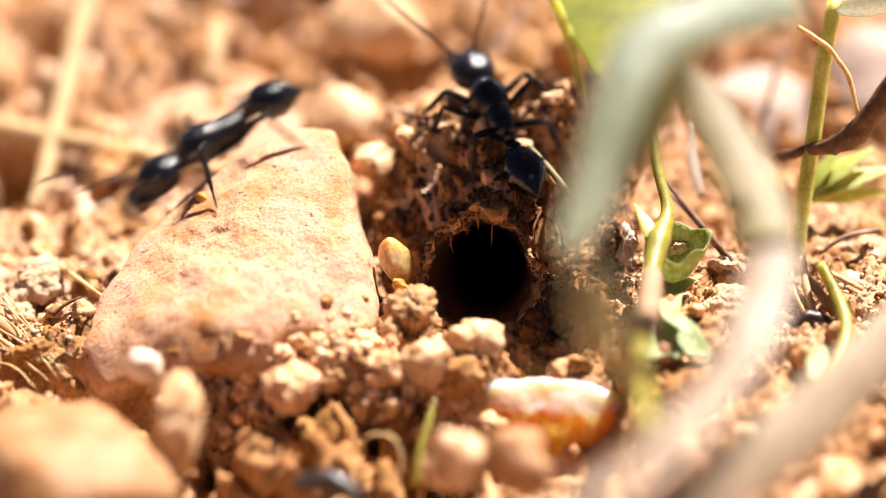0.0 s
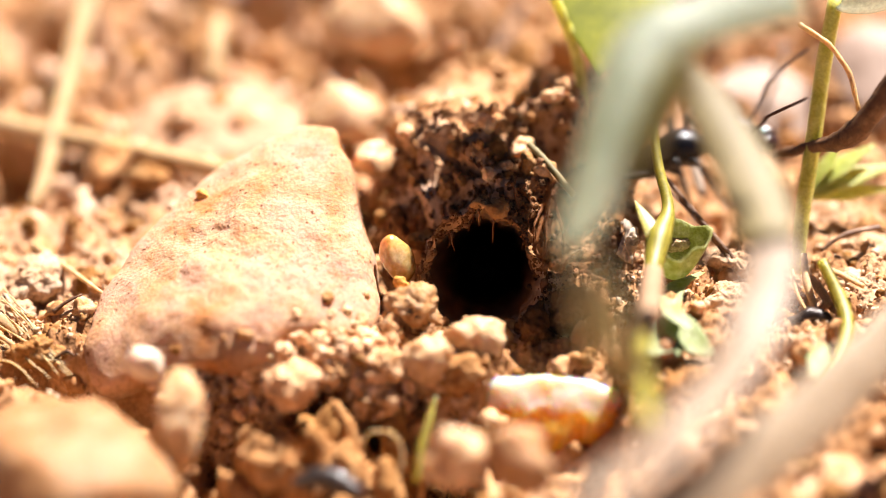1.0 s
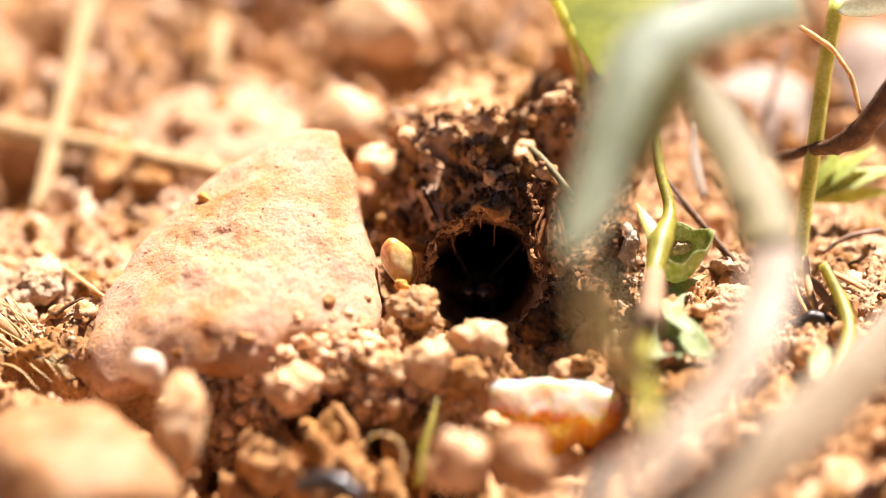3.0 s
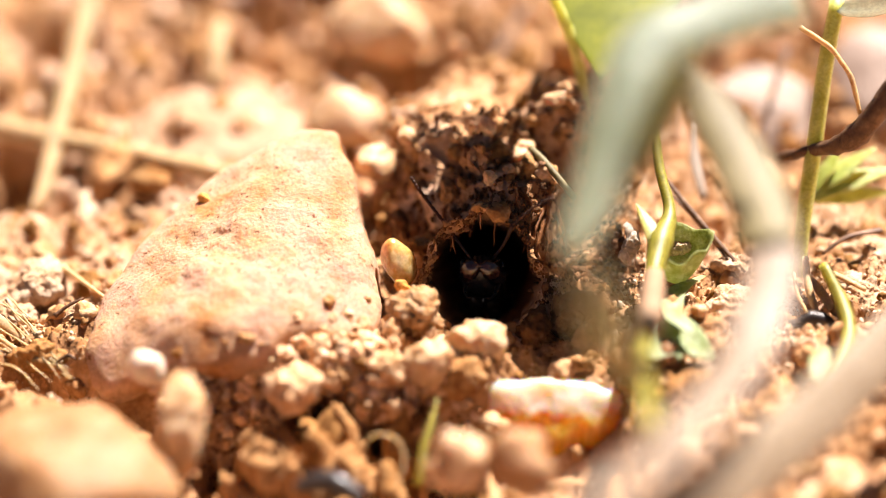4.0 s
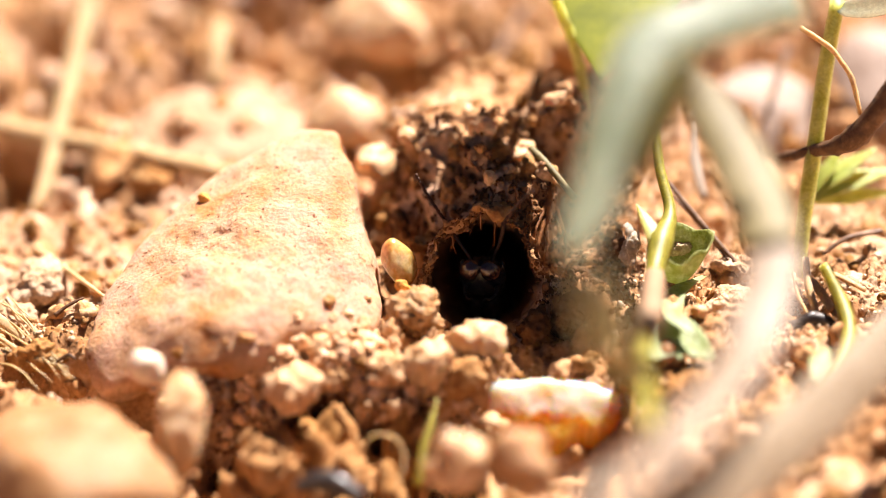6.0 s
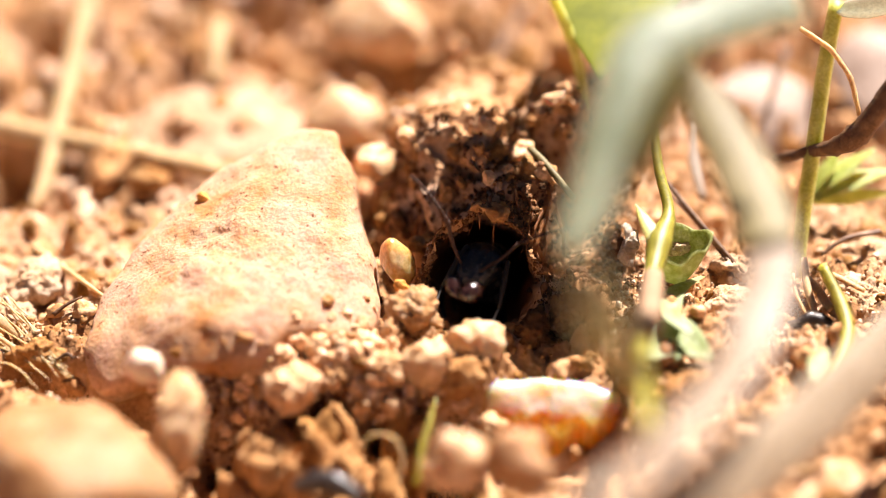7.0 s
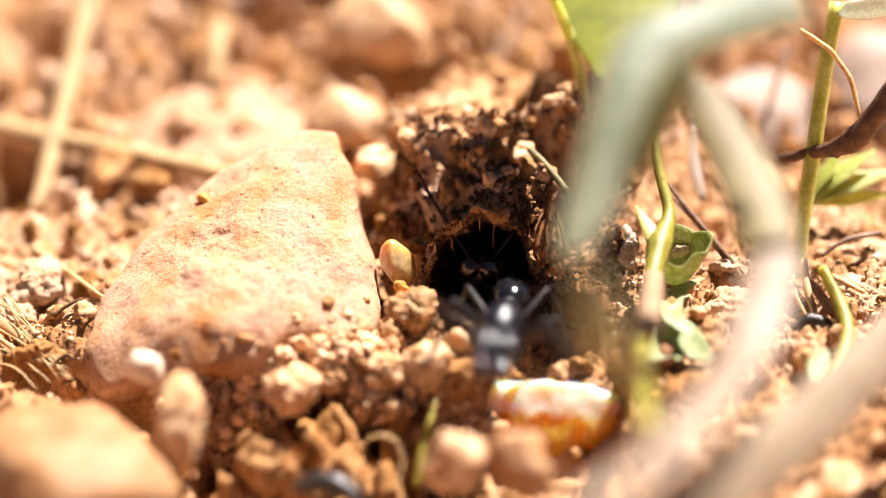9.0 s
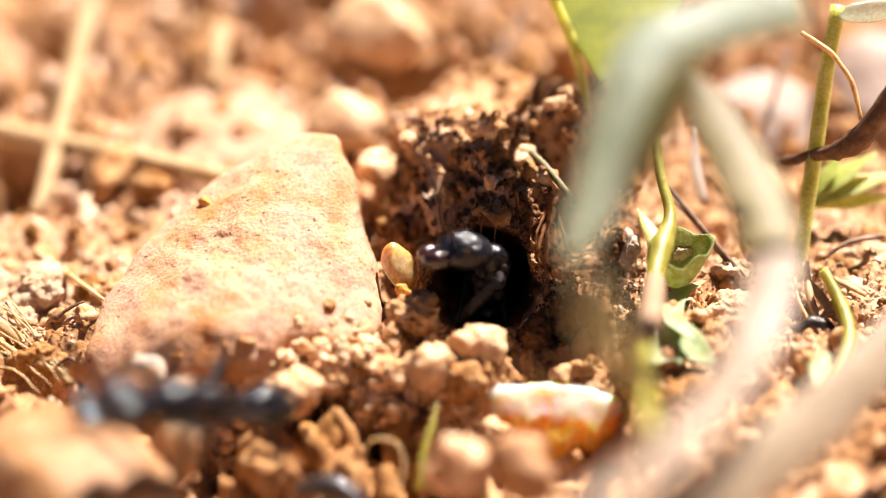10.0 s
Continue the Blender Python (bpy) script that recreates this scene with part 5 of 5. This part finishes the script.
    move_ant(small_ant, small_ant_limbs, [
        (0, -30.88, 0.76, -2.84, 7, 12, 6), (1.5, -24.13, 1.98, -2.66, 13, 23, 6), (1.7, -19.89, 3.47, -0.92, 13, 23, 6),
        (1.8, -16.84, 3.94, -0.05, 17, 29, 6), (1.9, -13.75, 3.96, 2.12, 29, 43, -17), (2, -10.81, 5.13, 4.32, 27, 40, -16),
        (2.1, -9.98, 5.87, 5.07, 9, 17, 15), (2.2, -7.16, 5.06, 4.84, 2, 4, 45), (2.3, -5.88, 5.69, 5.15, 11, 19, 37),
        (2.4, -4.20, 6.28, 5.43, -8, -15, 15), (2.5, -3.42, 6.12, 4.49, -45, -53, -31), (2.6, -3.24, 6.06, 3.93, -38, -57, -25),
        (2.7, -2.53, 6.30, 2.27, 7, -58, 23), (3, -0.66, 6.67, -0.66, 46, -44, 45), (3.3, 1.75, 9.51, -3.41, 84, -32, 2),
        (3.7, 2.43, 16.65, -7.02, 86, -28, 0), (10, 2.65, 21.95, -9.83, 88, -28, 0)],
        [(0.0, 0, -5, 0), (10.0, 0, -5, 0)], [(0.0, 0, 5), (10.0, 0, 5)], (1.5, 3.7), tuck=((0, 0, 0), (3.2, 0, 0), (3.7, 1, 1), (10, 1, 1)))
    move_ant(nest_ant, nest_ant_limbs, [
        (0, 2.56, 16.50, -7.30, -93, 28, 0), (2, 2.50, 14.75, -6.34, -93, 28, 0), (2.5, 2.23, 9.02, -4.34, -95, 24, -1),
        (3.3, 2.11, 5.26, -2.45, -100, 44, 1), (3.8, 2.02, 3.40, -1.75, -97, 51, 2), (4.5, 2.02, 3.32, -1.70, -97, 51, 1),
        (5, 2.02, 3.32, -1.70, -97, 51, 1), (5.7, 2.02, 3.45, -1.78, -98, 51, 2), (6.3, 2.01, 3.27, -1.68, -95, 52, 2),
        (6.8, (2.12, 2.13, 1.45), (2.25, 3.61, -2.17), (0.10, 0.98, -0.16), (1.87, -0.35, 0.60), (0.00, -0.43, 0.91)),
        (6.9, (2.11, 1.98, 1.59), (2.25, 3.61, -2.17), (0.10, 0.98, -0.16), (1.86, -0.51, 0.74), (0.00, -0.43, 0.91)),
        (7, (2.26, 1.89, 1.84), (2.19, 3.44, -2.07), (0.10, 0.98, -0.16), (1.00, -0.35, 1.46), (0.10, -0.11, 0.99)),
        (7.1, (2.00, 1.83, 2.16), (2.07, 3.15, -1.75), (0.10, 0.98, -0.16), (0.10, 0.16, 1.99), (0.10, 0.07, 0.99)),
        (7.2, (1.64, 1.83, 2.59), (1.90, 2.75, -1.22), (0.10, 0.98, -0.16), (-1.16, 1.25, 3.41), (0.00, 0.20, 0.98)),
        (7.3, (1.50, 1.84, 3.02), (1.68, 2.53, -0.79), (0.10, 0.98, -0.16), (-1.67, 1.49, 3.65), (0.10, 0.24, 0.97)),
        (7.4, (1.50, 1.84, 3.02), (1.68, 2.53, -0.79), (0.10, 0.98, -0.16), (-1.72, 1.49, 3.65), (0.10, 0.24, 0.97)),
        (7.5, (1.53, 1.82, 3.00), (1.68, 2.52, -0.82), (0.10, 0.98, -0.16), (-1.67, 1.46, 3.59), (0.10, 0.24, 0.97)),
        (7.6, (1.73, 1.40, 2.62), (1.90, 2.62, -1.05), (0.11, 0.97, 0.22), (-0.80, 0.18, 3.74), (0.10, -0.02, 1.00)),
        (7.7, (2.58, 0.33, 1.89), (2.48, 3.06, -0.64), (0.00, 0.27, 0.96), (2.55, -2.81, 1.09), (0.00, -0.26, 0.97)),
        (7.8, (3.02, -0.66, 2.15), (2.87, 2.10, -0.31), (0.00, 0.27, 0.96), (3.24, -3.79, 1.38), (0.00, -0.26, 0.97)),
        (7.9, (2.68, -1.72, 2.73), (2.62, 1.06, 0.27), (0.00, 0.27, 0.96), (2.62, -4.87, 1.68), (0.00, -0.26, 0.97)),
        (8, (2.03, -2.83, 3.39), (2.07, -0.20, 0.89), (0.00, 0.27, 0.96), (2.06, -6.19, 1.97), (0.00, -0.26, 0.97)),
        (8.1, 2.36, -2.73, 0.90, -83, 8, 2), (8.2, 1.84, -3.93, 0.49, -96, 3, -2),
        (8.3, 1.12, -6.40, 1.22, -109, 0, -6), (8.4, 1.03, -7.22, 1.51, -109, 2, -6), (8.5, 1.05, -7.49, 1.61, -108, 4, -5),
        (8.6, 1.71, -7.62, 1.80, -99, 6, -3), (8.7, 2.94, -7.33, 2.28, -80, 15, 3), (8.8, 3.19, -6.85, 2.33, -81, 14, 3),
        (8.9, 3.28, -6.82, 2.37, -81, 14, 3), (9, 2.57, -4.77, 1.87, -98, 11, -2), (9.1, 2.62, -4.78, 1.84, -93, 10, -1),
        (9.2, 0.02, -3.59, 2.39, -132, 14, -12), (9.3, -0.99, -4.84, 1.88, -134, 12, -13), (9.4, -2.63, -4.60, 2.42, -137, 10, -13),
        (9.5, -5.17, -5.69, 2.12, -141, 11, -14), (9.6, -5.97, -6.79, 2.27, -117, 8, -8), (9.7, -8.62, -9.19, 0.81, -105, -14, -7),
        (9.8, -8.53, -9.55, 0.56, -116, -11, -11), (9.9, -8.81, -9.39, 1.08, -139, -8, -20), (10, -9.90, -11.19, 2.07, -140, 21, -20)],
        [(0, 0, 0, 0), (10, 0, 0, 0)], [(0.0, 0, 5), (7.5, 0, 5), (8.1, 0, 5), (10.0, 0, 5)], (7.5, 10.0),
        feel=((0, 4, 4, 0, 0), (2.0, 4, 4, 10, 10), (3.6, 16, 16, 26, 22), (6.6, 16, 16, 22, 26), (7.0, 22, 22, 10, 20), (7.2, 60, 6, -10, 42), (7.6, 75, 6, -20, 42), (7.9, 10, 10, -10, 0), (10, 8, 8, 0, 0)),
        tuck=((0, 1, 1), (6.4, 1, 1), (7.6, 0, 1), (7.9, 0, 0.2), (8.1, 0, 0), (10, 0, 0)),
        feelers={1: ((3.3, 3.71, 1.46, 2.73), (3.8, 4.01, 0.45, 4.24), (4.5, 4.26, 0.60, 4.53), (5, 4.31, 0.70, 4.73), (5.7, 2.52, 0.65, 4.62), (6.3, 4.07, 1.43, 3.74), (6.8, 4.63, 0.89, 3.37), (6.9, 4.63, 0.92, 3.44), (7, 3.92, 0.33, 2.75), (7.1, 2.90, -0.46, 2.32), (7.2, 1.64, -0.96, 2.45), (7.3, 0.99, -2.34, 3.68), (7.4, 0.92, -2.32, 3.72), (7.5, 0.87, -2.28, 3.81), (7.6, 1.42, -1.89, 2.82)),
                 -1: ((6.9, 0.41, 1.01, 2.74), (7, 0.28, 0.48, 3.02), (7.1, -0.61, 1.72, 4.30), (7.2, -3.58, 4.04, 6.52), (7.3, -4.97, 3.68, 5.85), (7.4, -3.64, 4.48, 7.36), (7.5, -3.00, 4.70, 7.77), (7.6, -2.36, 1.63, 5.19))},
        feet={(2, 1): ((6.8, (2.58, 3.55, -2.91), (2.72, 3.53, -5.10)), (6.9, (2.58, 3.55, -2.91), (2.72, 3.53, -5.10)), (7, (2.58, 3.55, -2.91), (2.72, 3.53, -5.10)), (7.1, (2.58, 3.55, -2.91), (2.72, 3.53, -5.10)), (7.2, (2.58, 3.55, -2.91), (2.72, 3.53, -5.10)), (7.3, (2.58, 3.55, -2.91), (2.72, 3.53, -5.10)), (7.4, (2.58, 3.55, -2.91), (2.72, 3.53, -5.10)), (7.5, (2.58, 3.55, -2.91), (2.72, 3.53, -5.10)), (7.6, (2.58, 3.55, -2.91), (2.72, 3.53, -5.10))),
              (2, -1): ((6.8, (0.91, 3.55, -2.91), (0.76, 3.53, -5.10)), (6.9, (0.91, 3.55, -2.91), (0.76, 3.53, -5.10)), (7, (0.91, 3.55, -2.91), (0.76, 3.53, -5.10)), (7.1, (0.91, 3.55, -2.91), (0.76, 3.53, -5.10)), (7.2, (0.91, 3.55, -2.91), (0.76, 3.53, -5.10)), (7.3, (0.91, 3.55, -2.91), (0.76, 3.53, -5.10)), (7.4, (0.91, 3.55, -2.91), (0.76, 3.53, -5.10)), (7.5, (0.91, 3.55, -2.91), (0.76, 3.53, -5.10)), (7.6, (0.91, 3.55, -2.91), (0.76, 3.53, -5.10))),
              (1, 1): ((6.8, (2.73, 2.23, -0.93), (2.82, 1.03, -2.34)), (6.9, (2.73, 2.23, -0.93), (2.82, 1.03, -2.34)), (7, (2.73, 2.23, -0.93), (2.82, 1.03, -2.34)), (7.1, (2.73, 2.23, -0.93), (2.82, 1.03, -2.34)), (7.2, (2.73, 2.23, -0.93), (2.82, 1.03, -2.34)), (7.3, (2.73, 2.23, -0.93), (2.82, 1.03, -2.34)), (7.4, (2.73, 2.23, -0.93), (2.82, 1.03, -2.34)), (7.5, (2.73, 2.23, -0.93), (2.82, 1.03, -2.34)), (7.6, (2.73, 2.23, -0.93), (2.82, 1.03, -2.34))),
              (1, -1): ((6.8, (0.63, 2.29, -0.81), (0.47, 1.09, -2.23)), (6.9, (0.63, 2.29, -0.81), (0.47, 1.09, -2.23)), (7, (0.63, 2.29, -0.81), (0.47, 1.09, -2.23)), (7.1, (0.63, 2.29, -0.81), (0.47, 1.09, -2.23)), (7.2, (0.63, 2.29, -0.81), (0.47, 1.09, -2.23)), (7.3, (0.63, 2.29, -0.81), (0.47, 1.09, -2.23)), (7.4, (0.63, 2.29, -0.81), (0.47, 1.09, -2.23)), (7.5, (0.63, 2.29, -0.81), (0.47, 1.09, -2.23)), (7.6, (0.63, 2.29, -0.81), (0.47, 1.09, -2.23))),
              (0, 1): ((6.8, (2.87, 0.01, 1.50), (2.20, -1.45, 0.24)), (6.9, (2.87, -0.06, 1.59), (2.15, -1.45, 0.24)), (7, (2.80, 0.13, 1.72), (2.11, -1.32, 0.06)), (7.1, (2.75, 0.36, 1.94), (2.31, -1.32, -0.36)), (7.2, (2.76, 0.60, 1.98), (2.51, -1.41, -0.53)), (7.3, (2.76, 0.63, 2.02), (2.56, -1.43, -0.58)), (7.4, (2.76, 0.63, 2.02), (2.56, -1.43, -0.58)), (7.5, (2.76, 0.63, 2.02), (2.56, -1.43, -0.58)), (7.6, (2.85, 0.33, 1.89), (2.56, -1.43, -0.58))),
              (0, -1): ((6.8, (0.71, 0.24, 1.72), (0.30, -0.90, 0.85)), (6.9, (0.71, 0.24, 1.72), (0.25, -0.90, 0.85)), (7, (0.66, 0.28, 1.80), (-0.10, -0.92, 0.81)), (7.1, (0.56, 0.36, 1.94), (-0.80, -0.63, 0.93)), (7.2, (0.40, 0.45, 2.12), (-1.23, -0.55, 1.09)), (7.3, (0.40, 0.45, 2.12), (-1.23, -0.55, 1.09)), (7.4, (0.40, 0.45, 2.12), (-1.23, -0.55, 1.09)), (7.5, (0.40, 0.45, 2.12), (-1.23, -0.55, 1.09)), (7.6, (0.45, 0.27, 2.21), (-1.16, -0.55, 1.09)))})
    move_ant(second_ant, second_ant_limbs, [
        (0, 2.92, 28.99, -13.65, -92, 28, 0), (7.5, 2.82, 25.44, -11.80, -92, 28, 0), (8.3, 2.40, 10.97, -4.93, -96, 26, -1),
        (8.5, 2.04, 3.70, -1.88, -99, 50, 2), (8.9, 2.04, 3.60, -1.80, -98, 51, 2), (9.2, 2.02, 3.50, -1.76, -96, 52, 2),
        (9.4, 2.02, 3.55, -1.78, -100, 51, 3), (9.5, 1.98, 3.40, -1.72, -98, 51, 3), (9.6, (1.91, 2.01, 1.22), (2.17, 3.61, -2.17), (0.10, 0.98, -0.16), (0.78, -0.20, 0.89), (0.11, -0.07, 0.99)),
        (9.7, (2.16, 1.83, 1.31), (2.22, 3.44, -2.07), (0.10, 0.98, -0.16), (1.03, -0.29, 1.14), (0.11, -0.07, 0.99)),
        (9.8, (2.27, 1.86, 1.36), (2.24, 3.44, -2.07), (0.10, 0.98, -0.16), (1.11, -0.31, 1.33), (0.11, -0.07, 0.99)),
        (9.9, (2.01, 0.44, 2.52), (2.13, 3.09, -1.87), (0.10, 0.98, -0.16), (0.05, -1.02, 2.77), (0.10, 0.07, 0.99)),
        (10, (2.10, -0.02, 2.94), (2.12, 2.83, -1.72), (0.10, 0.98, -0.16), (-0.39, -0.83, 3.54), (0.10, 0.19, 0.98))],
        [(0, 0, 0, 0), (10, 0, 0, 0)], [(0.0, 0, 5), (10.0, 0, 5)], (9.6, 10.0),
        feel=((0, 4, 4, 0, 0), (8.4, 10, 10, 15, 25), (9.2, 16, 16, 24, 20), (9.6, 8, 8, -10, 20), (9.8, 12, 12, -30, 0), (10, 10, 10, 10, 34)),
        tuck=((0, 1, 1), (9.3, 1, 1), (9.6, 0.3, 1), (10, 0.2, 1)),
        feelers={-1: ((9.6, 0.40, 0.92, 3.01), (9.7, -0.35, -0.28, 2.45), (9.8, -0.22, -1.48, 1.47), (9.9, -0.34, -0.57, 4.90), (10, -0.44, -0.51, 5.64))},
        feet={(2, 1): ((9.6, (2.58, 3.55, -2.91), (2.72, 3.53, -5.10)), (9.7, (2.58, 3.55, -2.91), (2.72, 3.53, -5.10)), (9.8, (2.58, 3.55, -2.91), (2.72, 3.53, -5.10)), (9.9, (2.58, 3.55, -2.91), (2.72, 3.53, -5.10)), (10, (2.58, 3.55, -2.91), (2.72, 3.53, -5.10))),
              (2, -1): ((9.6, (0.91, 3.55, -2.91), (0.76, 3.53, -5.10)), (9.7, (0.91, 3.55, -2.91), (0.76, 3.53, -5.10)), (9.8, (0.91, 3.55, -2.91), (0.76, 3.53, -5.10)), (9.9, (0.91, 3.55, -2.91), (0.76, 3.53, -5.10)), (10, (0.91, 3.55, -2.91), (0.76, 3.53, -5.10))),
              (1, 1): ((9.6, (2.73, 2.41, -1.02), (2.82, 1.03, -2.34)), (9.7, (2.73, 2.41, -1.02), (2.82, 1.03, -2.34)), (9.8, (2.73, 2.41, -1.02), (2.82, 1.03, -2.34)), (9.9, (2.73, 2.41, -1.02), (2.82, 1.03, -2.34)), (10, (2.73, 2.41, -1.02), (2.82, 1.03, -2.34))),
              (1, -1): ((9.6, (0.74, 2.47, -0.91), (0.57, 1.09, -2.23)), (9.7, (0.74, 2.47, -0.91), (0.57, 1.09, -2.23)), (9.8, (0.74, 2.47, -0.91), (0.57, 1.09, -2.23)), (9.9, (0.74, 2.47, -0.91), (0.57, 1.09, -2.23)), (10, (0.74, 2.47, -0.91), (0.57, 1.09, -2.23))),
              (0, 1): ((9.6, (2.42, -0.20, 1.32), (0.40, -1.54, 0.93)), (9.7, (2.54, -0.20, 1.32), (2.14, -1.60, 0.39)), (9.8, (2.54, -0.20, 1.32), (2.19, -1.60, 0.39)), (9.9, (2.54, -0.14, 1.43), (2.39, -1.60, 0.39)), (10, (2.13, -1.35, 2.13), (0.32, -2.21, 0.94)))})


motions()
